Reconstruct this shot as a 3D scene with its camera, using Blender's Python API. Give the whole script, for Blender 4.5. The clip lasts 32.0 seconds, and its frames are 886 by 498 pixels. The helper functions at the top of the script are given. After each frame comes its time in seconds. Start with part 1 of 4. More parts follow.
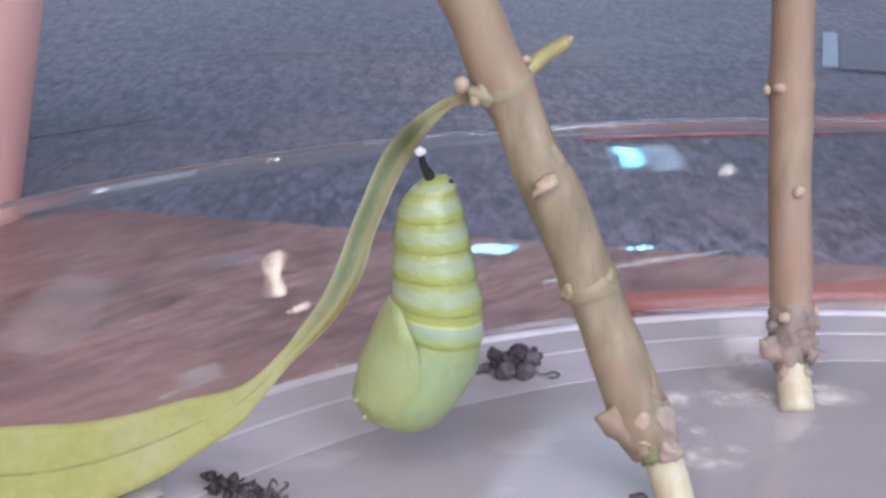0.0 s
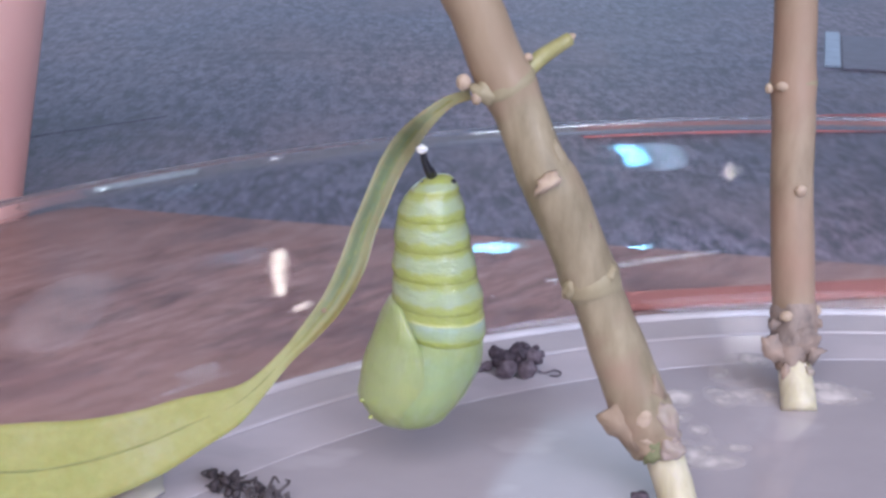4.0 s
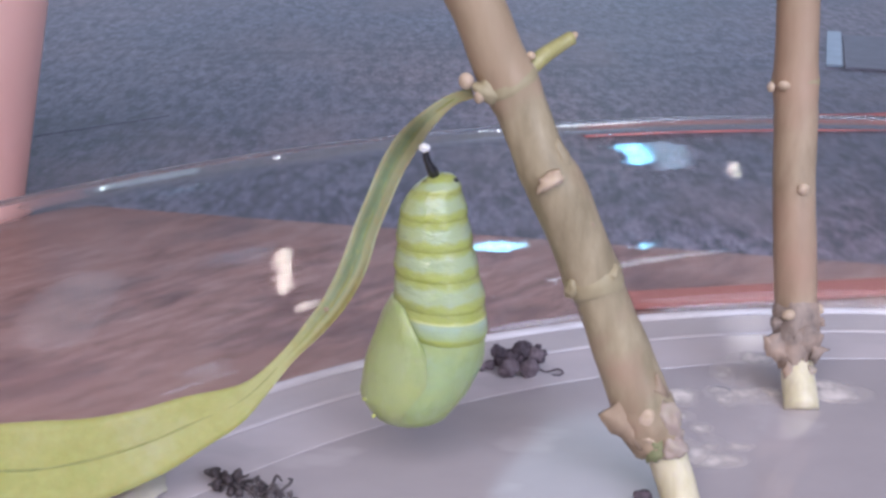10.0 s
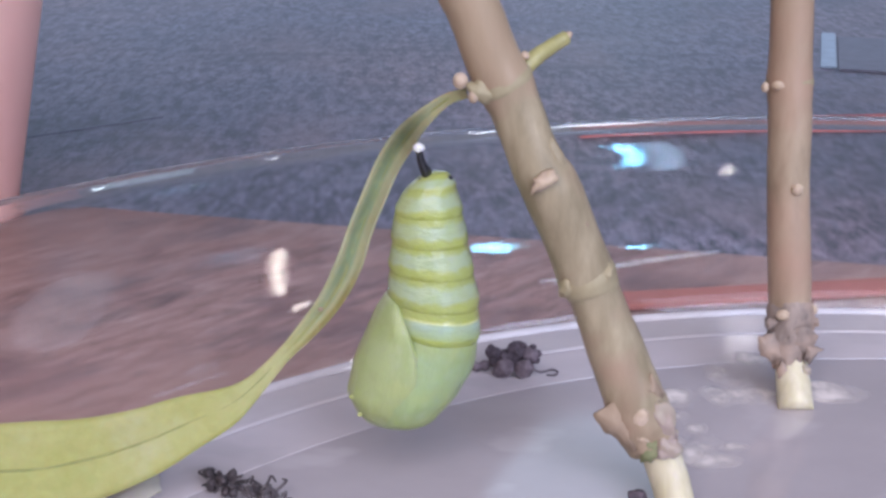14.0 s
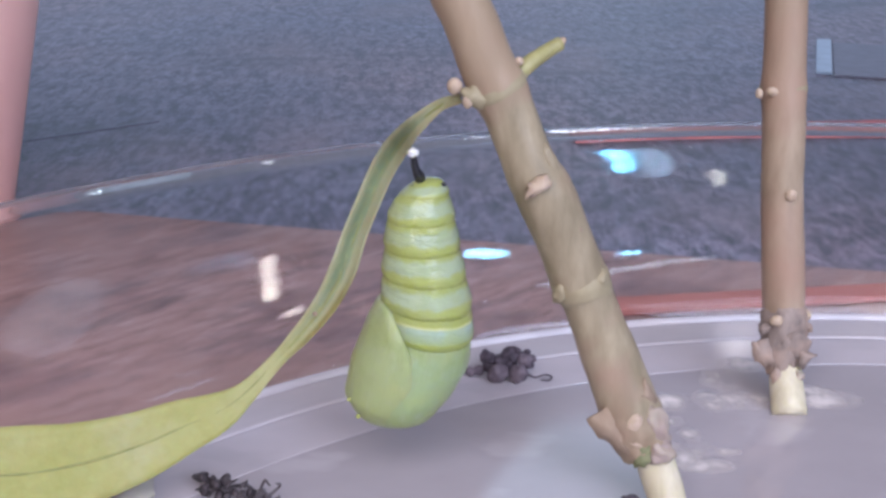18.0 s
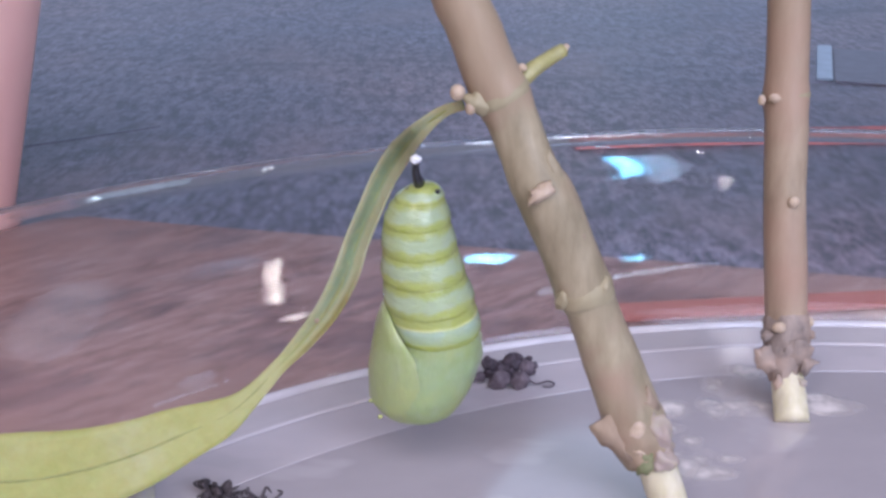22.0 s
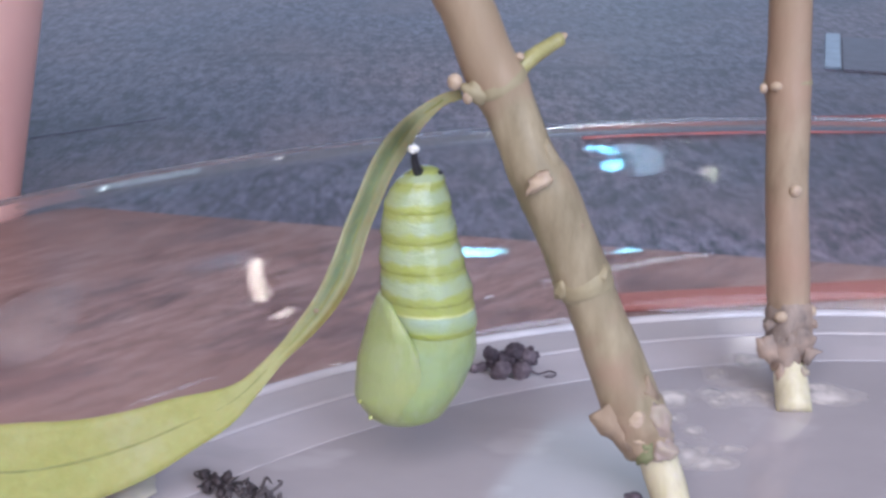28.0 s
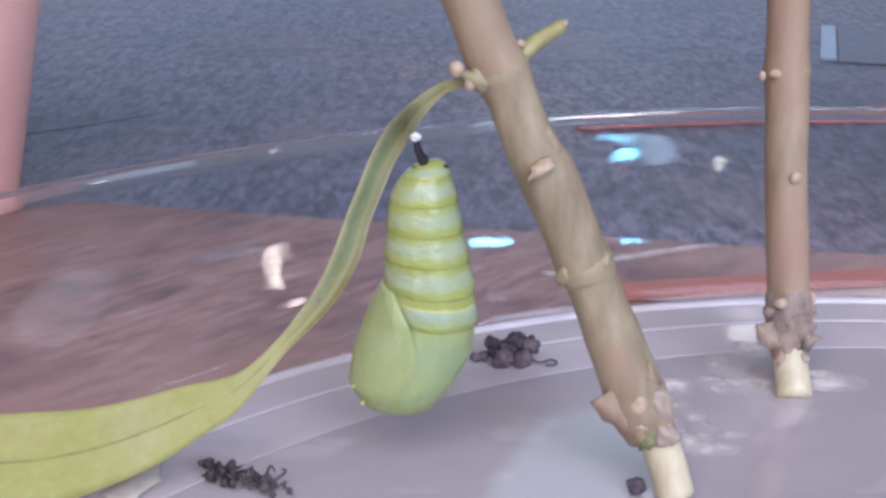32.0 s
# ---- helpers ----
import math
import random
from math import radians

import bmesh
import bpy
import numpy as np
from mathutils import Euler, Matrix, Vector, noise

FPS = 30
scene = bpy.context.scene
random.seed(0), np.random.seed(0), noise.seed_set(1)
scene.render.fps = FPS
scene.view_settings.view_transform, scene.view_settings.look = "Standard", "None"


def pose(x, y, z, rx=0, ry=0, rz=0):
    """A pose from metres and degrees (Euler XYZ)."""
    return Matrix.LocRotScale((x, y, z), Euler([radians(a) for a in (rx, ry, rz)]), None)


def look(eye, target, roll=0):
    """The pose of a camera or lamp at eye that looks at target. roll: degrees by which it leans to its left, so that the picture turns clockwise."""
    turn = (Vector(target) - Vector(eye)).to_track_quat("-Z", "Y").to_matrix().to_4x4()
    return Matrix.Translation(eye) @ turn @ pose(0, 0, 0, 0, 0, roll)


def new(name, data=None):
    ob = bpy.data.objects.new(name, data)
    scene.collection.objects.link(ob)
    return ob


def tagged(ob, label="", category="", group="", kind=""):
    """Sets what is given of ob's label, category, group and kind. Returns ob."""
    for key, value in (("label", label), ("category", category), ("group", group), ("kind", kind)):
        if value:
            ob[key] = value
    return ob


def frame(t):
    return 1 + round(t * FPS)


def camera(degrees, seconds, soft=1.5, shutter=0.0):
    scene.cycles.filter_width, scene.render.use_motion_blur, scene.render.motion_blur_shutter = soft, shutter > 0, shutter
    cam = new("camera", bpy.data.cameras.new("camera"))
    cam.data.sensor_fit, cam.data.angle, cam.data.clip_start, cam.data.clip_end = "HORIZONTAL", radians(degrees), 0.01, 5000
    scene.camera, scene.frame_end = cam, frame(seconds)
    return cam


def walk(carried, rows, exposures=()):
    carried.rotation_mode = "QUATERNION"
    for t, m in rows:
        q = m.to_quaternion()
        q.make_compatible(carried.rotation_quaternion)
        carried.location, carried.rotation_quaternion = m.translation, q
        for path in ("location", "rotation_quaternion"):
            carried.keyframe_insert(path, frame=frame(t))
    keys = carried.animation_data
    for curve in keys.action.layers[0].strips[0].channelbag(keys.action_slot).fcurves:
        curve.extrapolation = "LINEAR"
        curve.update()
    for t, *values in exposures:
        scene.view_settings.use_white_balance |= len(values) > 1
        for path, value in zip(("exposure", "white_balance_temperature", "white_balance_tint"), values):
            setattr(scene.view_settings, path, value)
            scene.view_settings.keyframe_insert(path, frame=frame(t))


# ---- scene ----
# ---- camera ----
MM = 0.001
cam = camera(40.0, 32.0, soft=3.0, shutter=0.4)
# seconds, place in millimetres, turn in degrees
PATH = [
    (0, -0.06, 0.02, 79.22, 69.968, 0.025, -0.031),
    (0.5, -0.04, 0.18, 79.32, 69.850, -0.004, 0.025),
    (1, 0.01, 0.07, 79.02, 69.828, 0.015, 0.152),
    (1.5, 0.02, 0.10, 78.94, 69.997, 0.049, 0.029),
    (2, -0.13, 0.27, 79.48, 69.796, -0.098, 0.003),
    (2.5, -0.02, -0.01, 79.28, 69.913, -0.055, 0.008),
    (3, -0.04, 0.03, 79.06, 70.044, -0.049, -0.030),
    (3.5, -0.11, 0.04, 78.94, 70.005, -0.040, 0.042),
    (5.5, 0.28, -0.05, 79.16, 69.886, 0.007, 0.096),
    (6, 0.00, 0.00, 79.00, 70.000, -0.000, 0.000),
    (6.5, 0.12, -0.06, 79.25, 69.934, 0.005, 0.129),
    (7, 0.10, -0.13, 79.33, 69.915, -0.050, 0.122),
    (7.5, -0.26, 0.10, 79.23, 70.002, -0.050, -0.001),
    (8, 0.08, -0.07, 79.05, 69.985, 0.005, 0.111),
    (8.5, -0.10, -0.13, 78.88, 70.047, -0.010, 0.096),
    (9, -0.02, -0.07, 79.19, 69.984, -0.040, 0.130),
    (9.5, -0.01, -0.13, 79.12, 69.952, -0.026, 0.172),
    (10, -0.18, -0.07, 78.83, 69.961, 0.038, 0.120),
    (10.5, -0.14, -0.03, 78.98, 69.934, 0.006, -0.011),
    (11, 0.02, -0.25, 78.80, 70.045, -0.059, 0.086),
    (11.5, 0.16, -0.04, 78.97, 69.934, -0.091, 0.149),
    (12, -0.04, -0.17, 78.54, 70.058, 0.006, 0.063),
    (12.5, -0.11, -0.25, 78.73, 70.041, 0.091, 0.006),
    (13, 0.09, -0.25, 78.72, 70.055, 0.072, 0.083),
    (13.5, -0.20, 0.10, 78.76, 69.968, 0.019, -0.028),
    (14, -0.09, -0.12, 78.61, 70.049, -0.022, -0.099),
    (14.5, 0.03, -0.25, 78.65, 70.075, -0.038, 0.021),
    (16.5, 0.13, -0.28, 78.68, 70.071, -0.164, -0.162),
    (17, 0.03, 0.03, 78.58, 70.076, -0.094, -0.261),
    (17.5, 0.10, -0.14, 78.67, 70.070, -0.160, -0.194),
    (18, 0.20, -0.33, 78.69, 70.281, -0.197, -0.204),
    (18.5, 0.16, -0.30, 78.54, 70.411, -0.152, -0.198),
    (19, 0.04, -0.13, 78.65, 70.315, -0.251, -0.148),
    (19.5, 0.22, -0.33, 78.72, 70.392, -0.210, -0.083),
    (20, -0.13, 0.02, 78.93, 70.351, -0.129, -0.156),
    (20.5, -0.12, -0.33, 78.58, 70.538, -0.190, -0.239),
    (21, -0.06, -0.16, 78.73, 70.491, -0.232, -0.173),
    (21.5, 0.10, -0.46, 78.56, 70.660, -0.214, -0.052),
    (22, -0.16, -0.00, 78.76, 70.519, -0.277, -0.207),
    (22.5, 0.53, -0.62, 78.85, 70.648, -0.170, 0.127),
    (23, 0.02, -0.34, 78.75, 70.662, -0.230, -0.078),
    (23.5, 0.01, -0.40, 78.80, 70.720, -0.152, -0.217),
    (24, 0.38, -0.16, 79.01, 70.606, -0.259, -0.097),
    (24.5, 0.05, -0.19, 79.00, 70.668, -0.303, -0.122),
    (26.5, 0.37, -0.25, 78.92, 70.707, -0.337, -0.177),
    (27, 1.31, 0.43, 79.35, 70.267, -0.270, -0.127),
    (27.5, 1.24, 0.03, 78.46, 70.289, 0.152, 0.251),
    (28, 1.23, 0.24, 78.60, 70.072, 0.040, 0.215),
    (28.5, 0.64, -0.00, 78.18, 70.035, 0.070, 0.216),
    (29, 0.53, -0.03, 78.18, 70.118, 0.077, 0.086),
    (29.5, 1.30, -0.31, 77.56, 69.998, 0.274, 0.107),
    (30, 2.08, -0.25, 77.57, 70.189, 0.256, 0.057),
    (30.5, 1.62, -0.07, 77.66, 70.098, 0.322, -0.027),
    (31, 1.30, -0.07, 77.57, 70.087, 0.339, -0.000),
    (31.5, 1.05, -0.63, 77.59, 70.261, 0.338, -0.055),
    (32, 0.45, -0.62, 77.78, 69.926, 0.315, -0.113),
]
# seconds, stops, kelvin, tint
TINTS = [(0, 0.12, 6600, 9.5), (1, 0.12, 6530, 12), (3, 0.12, 6380, 12.3), (6, 0.12, 6350, 12.8), (8, 0.12, 6440, 12.5), (9, 0.12, 6410, 13), (10, 0.12, 6560, 11.7), (12, 0.12, 6600, 11),
         (14, 0.12, 6440, 12.5), (17, 0.12, 6380, 12.3), (19, 0.12, 6340, 12.9), (20, 0.12, 6310, 13.4), (21, 0.12, 6250, 13.2), (22, 0.12, 6250, 14.5), (23, 0.12, 6290, 14.5), (24, 0.12, 6340, 14),
         (24.5, 0.12, 6380, 12.3), (26.5, 0.12, 6440, 8.5), (27, 0.12, 6440, 8.5), (31, 0.12, 6380, 12.3), (32, 0.12, 6380, 12.3)]
walk(cam, [(t, pose(x * MM, y * MM, z * MM, rx, ry, rz)) for t, x, y, z, rx, ry, rz in PATH], TINTS)

# ---- light ----
world = bpy.data.worlds.new("room_world")
scene.world = world
world.use_nodes = True
world.node_tree.nodes["Background"].inputs[0].default_value = (0.5, 0.55, 0.75, 1)
world.node_tree.nodes["Background"].inputs[1].default_value = 0.28


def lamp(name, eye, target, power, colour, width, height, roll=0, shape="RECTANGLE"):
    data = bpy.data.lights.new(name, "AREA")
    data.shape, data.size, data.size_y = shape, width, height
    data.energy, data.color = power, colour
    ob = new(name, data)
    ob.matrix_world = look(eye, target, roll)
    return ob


SUBJECT = (0.0, 0.135, 0.03)
# unseen soft lights for the room; neither a fitting nor a window is built
lamp("room_lamp_light", (-0.18, -1.2, 1.25), SUBJECT, 15.5, (1.0, 0.85, 0.80), 1.5, 1.2)
lamp("right_cool_light", (0.80, -1.25, 0.80), (-0.02, 0.16, 0.02), 21, (0.66, 0.76, 1.0), 1.0, 0.9)
# two small lamps added out of view for glints on the chrysalis
lamp("left_glint_light", (-0.44, -0.80, 0.24), SUBJECT, 1.2, (1.0, 0.92, 0.80), 0.03, 0.03)
lamp("right_glint_light", (0.80, -0.40, 0.27), SUBJECT, 0.55, (0.90, 0.95, 1.0), 0.022, 0.022)
# small added lamps, unseen; they show as glints and patches in the dish's wall
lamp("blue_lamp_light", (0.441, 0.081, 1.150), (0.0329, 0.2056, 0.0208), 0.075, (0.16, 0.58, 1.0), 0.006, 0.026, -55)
# added for a dim grey-blue patch beside the blue glint
lamp("dim_patch_light", (0.433, 0.066, 1.150), (0.0395, 0.2061, 0.0204), 0.012, (0.50, 0.72, 1.0), 0.010, 0.050, -54)
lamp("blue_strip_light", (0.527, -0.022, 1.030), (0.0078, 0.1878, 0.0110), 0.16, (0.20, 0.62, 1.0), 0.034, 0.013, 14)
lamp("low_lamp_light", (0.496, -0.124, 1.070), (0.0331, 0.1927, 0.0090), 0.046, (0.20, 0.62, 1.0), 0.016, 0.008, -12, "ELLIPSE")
# added for a long pale streak low on the wall
lamp("streak_light", (0.525, -0.148, 1.040), (0.0289, 0.1899, 0.0070), 0.03, (0.66, 0.84, 1.0), 0.16, 0.011, -40, "ELLIPSE")
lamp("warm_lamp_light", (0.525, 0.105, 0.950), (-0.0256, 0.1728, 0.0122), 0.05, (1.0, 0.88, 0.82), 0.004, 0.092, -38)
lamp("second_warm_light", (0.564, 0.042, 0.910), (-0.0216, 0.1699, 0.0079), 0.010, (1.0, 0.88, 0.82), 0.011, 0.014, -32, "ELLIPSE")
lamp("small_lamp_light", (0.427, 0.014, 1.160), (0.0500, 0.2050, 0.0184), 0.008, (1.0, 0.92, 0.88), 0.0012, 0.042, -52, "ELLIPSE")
# two added for soft pale patches on the wall's left
lamp("haze_patch_light", (0.429, 0.200, 0.800), (-0.0527, 0.1529, 0.0140), 0.009, (0.62, 0.78, 1.0), 0.024, 0.11, -38, "ELLIPSE")
lamp("low_patch_light", (0.592, 0.057, 0.800), (-0.0359, 0.1542, 0.0034), 0.012, (0.62, 0.80, 1.0), 0.040, 0.030, -34, "ELLIPSE")
# area lights before the far wall, added for sheens and glints; no windows built
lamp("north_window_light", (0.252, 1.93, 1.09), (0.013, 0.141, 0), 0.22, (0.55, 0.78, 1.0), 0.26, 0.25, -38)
lamp("wide_sheen_light", (0.02, 1.93, 0.25), (0.0, 0.45, 0.0), 2.85, (0.40, 0.62, 1.0), 1.9, 0.34)
lamp("flange_sheen_light", (-0.49, 1.93, 0.555), (-0.045, 0.177, 0.025), 0.034, (0.60, 0.82, 1.0), 0.17, 0.12)
lamp("far_glint_light", (0.29, 1.90, 0.43), (0.034, 0.222, 0.025), 0.02, (0.6, 0.85, 1.0), 0.05, 0.010, 0, "ELLIPSE")
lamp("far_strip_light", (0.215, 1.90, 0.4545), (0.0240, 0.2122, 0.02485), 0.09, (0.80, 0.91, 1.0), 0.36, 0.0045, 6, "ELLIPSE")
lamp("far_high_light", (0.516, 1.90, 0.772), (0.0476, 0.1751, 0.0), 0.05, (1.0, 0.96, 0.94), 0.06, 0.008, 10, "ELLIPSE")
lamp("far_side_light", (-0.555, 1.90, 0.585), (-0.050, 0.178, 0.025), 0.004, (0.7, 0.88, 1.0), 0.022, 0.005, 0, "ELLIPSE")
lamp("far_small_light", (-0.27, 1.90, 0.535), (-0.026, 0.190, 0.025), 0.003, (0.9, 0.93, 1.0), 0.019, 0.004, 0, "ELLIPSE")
# overhead fill added under the ceiling, with no fitting
lamp("overhead_fill_light", (0.0, -1.0, 1.50), (0.0, -0.3, -0.2), 13, (0.74, 0.82, 1.0), 1.8, 0.85)


# ---- materials ----
def links(m):
    m.use_nodes = True
    return m.node_tree, m.node_tree.nodes["Principled BSDF"]


def node(tree, kind, **values):
    n = tree.nodes.new(kind)
    for key, value in values.items():
        n.inputs[key.replace("_", " ")].default_value = value
    return n


def ramp(tree, source, stops):
    r = tree.nodes.new("ShaderNodeValToRGB")
    while len(r.color_ramp.elements) < len(stops):
        r.color_ramp.elements.new(0.5)
    for e, (at, c) in zip(r.color_ramp.elements, stops):
        e.position, e.color = at, (*c, 1)
    tree.links.new(source, r.inputs["Fac"])
    return r.outputs["Color"]


def mixed(tree, fac, a, b, mode="MIX"):
    n = tree.nodes.new("ShaderNodeMix")
    n.data_type, n.blend_type = "RGBA", mode
    for socket, value in ((n.inputs[0], fac), (n.inputs[6], a), (n.inputs[7], b)):
        if isinstance(value, (int, float)):
            socket.default_value = value
        elif isinstance(value, tuple):
            socket.default_value = (*value, 1)
        else:
            tree.links.new(value, socket)
    return n.outputs[2]


def noisy(tree, scale, detail=4.0, stretch=(1, 1, 1), coords="Object", rough=0.6):
    tc = tree.nodes.new("ShaderNodeTexCoord")
    mp = tree.nodes.new("ShaderNodeMapping")
    mp.inputs["Scale"].default_value = stretch
    tree.links.new(tc.outputs[coords], mp.inputs[0])
    n = node(tree, "ShaderNodeTexNoise", Scale=scale, Detail=detail, Roughness=rough)
    tree.links.new(mp.outputs[0], n.inputs["Vector"])
    return n.outputs[0]


def bumped(tree, bsdf, source, strength, distance):
    b = node(tree, "ShaderNodeBump", Strength=strength, Distance=distance)
    tree.links.new(source, b.inputs["Height"])
    tree.links.new(b.outputs[0], bsdf.inputs["Normal"])


def surface(name, low, high, scale, rough=0.5, stretch=(1, 1, 1), bump=0.2, depth=0.0002, stain=None, stain_scale=60, sss=0.0, span=(0.3, 0.7), gloss=0.5):
    """A two-tone noisy surface with a larger stain and fine relief."""
    m = bpy.data.materials.new(name)
    tree, bsdf = links(m)
    grain = noisy(tree, scale, 6, stretch)
    colour = ramp(tree, grain, [(span[0], low), (span[1], high)])
    if stain:
        colour = mixed(tree, ramp(tree, noisy(tree, stain_scale, 3), [(0.45, (0, 0, 0)), (0.7, (1, 1, 1))]), colour, stain)
    tree.links.new(colour, bsdf.inputs["Base Color"])
    bsdf.inputs["Roughness"].default_value = rough
    bsdf.inputs["Specular IOR Level"].default_value = gloss
    if sss:
        bsdf.inputs["Subsurface Weight"].default_value = sss
        bsdf.inputs["Subsurface Radius"].default_value = (0.9, 1.0, 0.4)
        bsdf.inputs["Subsurface Scale"].default_value = 0.0015
    if bump:
        bumped(tree, bsdf, grain, bump, depth)
    return m


M_BARK = surface("bark", (0.242, 0.196, 0.126), (0.374, 0.309, 0.212), 260, 0.5, (1, 1, 0.3), 0.5, 0.0004, (0.338, 0.218, 0.163), 75, span=(0.38, 0.62))
M_BARK_RED = surface("reddish_bark", (0.25, 0.182, 0.125), (0.37, 0.288, 0.205), 260, 0.5, (1, 1, 0.3), 0.5, 0.0004, (0.35, 0.222, 0.165), 60, span=(0.38, 0.62))
M_COLLAR = surface("grey_torn_bark", (0.12, 0.092, 0.085), (0.33, 0.26, 0.23), 420, 0.7, (1, 1, 0.5), 0.6, 0.0004, (0.42, 0.30, 0.24), 180)


def redden(m, low, high, tint, amount):
    """Tints a stem's bark above a height, in metres, where the young growth begins."""
    tree, bsdf = links(m)
    base = bsdf.inputs["Base Color"].links[0].from_socket
    tc = tree.nodes.new("ShaderNodeTexCoord")
    sep = tree.nodes.new("ShaderNodeSeparateXYZ")
    tree.links.new(tc.outputs["Object"], sep.inputs[0])
    span = tree.nodes.new("ShaderNodeMapRange")
    span.inputs["From Min"].default_value, span.inputs["From Max"].default_value = low, high
    span.inputs["To Max"].default_value = amount
    tree.links.new(sep.outputs["Z"], span.inputs["Value"])
    tree.links.new(mixed(tree, span.outputs[0], base, tint), bsdf.inputs["Base Color"])


redden(M_BARK, 0.049, 0.053, (0.36, 0.26, 0.18), 0.7)
redden(M_BARK_RED, 0.030, 0.060, (0.36, 0.255, 0.18), 0.5)
M_NODE = surface("node_bark", (0.26, 0.225, 0.14), (0.37, 0.32, 0.21), 500, 0.55, (1, 1, 0.4), 0.4, 0.0003, (0.34, 0.28, 0.18), 120)
M_FLAP = surface("peeling_bark", (0.24, 0.165, 0.12), (0.39, 0.29, 0.21), 450, 0.6, (1, 1, 0.3), 0.4, 0.0003, (0.28, 0.21, 0.16), 200)
M_MOULD = surface("mouldy_bark", (0.10, 0.12, 0.05), (0.28, 0.27, 0.15), 700, 0.7, bump=0.5, depth=0.0003)
M_PITH = surface("peeled_wood", (0.52, 0.46, 0.31), (0.70, 0.64, 0.50), 700, 0.45, (1, 1, 0.1), 0.2, 0.0001, sss=0.2)
M_BUD = surface("bud_scale", (0.385, 0.282, 0.205), (0.55, 0.43, 0.335), 700, 0.6, bump=0.4, sss=0.1)
M_TWIG = surface("green_twig", (0.27, 0.255, 0.105), (0.39, 0.355, 0.165), 700, 0.4, sss=0.2)
M_PEEL = surface("greyish_peel", (0.30, 0.225, 0.195), (0.43, 0.345, 0.315), 380, 0.6, (1, 1, 0.4), 0.4, 0.0003, (0.36, 0.33, 0.26), 160, sss=0.2)
M_SCRAP = surface("papery_scrap", (0.48, 0.43, 0.38), (0.60, 0.55, 0.48), 300, 0.6, bump=0.2, sss=0.2)
M_SILK = surface("silk", (0.8, 0.8, 0.8), (0.95, 0.95, 0.95), 2500, 0.6, bump=0.6, sss=0.3)
M_CREMASTER = surface("cremaster_black", (0.008, 0.008, 0.012), (0.03, 0.03, 0.04), 2500, 0.3, bump=0.4)
M_PELLET = surface("grey_pellet", (0.085, 0.062, 0.080), (0.23, 0.18, 0.215), 1100, 0.75, bump=0.8, depth=0.0004)
M_SHED = surface("shed_black_skin", (0.008, 0.006, 0.008), (0.075, 0.055, 0.065), 900, 0.6, bump=0.9, depth=0.0004, stain=(0.12, 0.10, 0.11), stain_scale=300)
M_FRASS = surface("frass", (0.018, 0.013, 0.020), (0.135, 0.100, 0.130), 1200, 0.7, bump=0.8, depth=0.0004)
M_PINK = surface("pink_plastic", (0.97, 0.53, 0.47), (0.98, 0.60, 0.54), 20, 0.4, bump=0.0)
M_BLUE_GREY = surface("blue_grey_tone", (0.095, 0.100, 0.140), (0.145, 0.150, 0.200), 160, 0.45, bump=0.1, gloss=0.6)
# bright bar of the imitated reflection, put into the colour
M_PALE_BLUE = surface("pale_blue_tone", (0.15, 0.20, 0.27), (0.25, 0.32, 0.41), 130, 0.3, bump=0.05)
M_WALL = surface("plaster", (0.44, 0.42, 0.42), (0.52, 0.50, 0.49), 6, 0.8, bump=0.1, depth=0.001)
M_DULL = surface("faded_red_weave", (0.46, 0.15, 0.15), (0.56, 0.22, 0.21), 700, 0.95, (1, 6, 1), 0.2, 0.0002, (0.22, 0.14, 0.17), 45, gloss=0.0)
M_RED = surface("red_weave", (0.26, 0.10, 0.09), (0.36, 0.15, 0.135), 900, 0.9, (1, 6, 1), 0.3, 0.0002, gloss=0.15)


def base_material(name, k):
    """Cloudy translucent base: soft lavender grey with pale dried smears."""
    m = bpy.data.materials.new(name)
    tree, bsdf = links(m)
    cloud = noisy(tree, 26, 4, (1, 1.5, 1))
    smear = noisy(tree, 75, 3, (0.7, 1.3, 1), rough=0.45)
    colour = ramp(tree, cloud, [(0.35, (0.37 * k, 0.335 * k, 0.365 * k)), (0.7, (0.44 * k, 0.395 * k, 0.43 * k))])
    colour = mixed(tree, ramp(tree, smear, [(0.60, (0, 0, 0)), (0.66, (0.6, 0.6, 0.6)), (0.9, (0.8, 0.8, 0.8))]), colour, (0.50, 0.455, 0.495))
    tree.links.new(colour, bsdf.inputs["Base Color"])
    bsdf.inputs["Roughness"].default_value = 0.07
    bsdf.inputs["IOR"].default_value = 1.6
    bsdf.inputs["Specular IOR Level"].default_value = 0.9
    bumped(tree, bsdf, cloud, 0.02, 0.001)
    return m


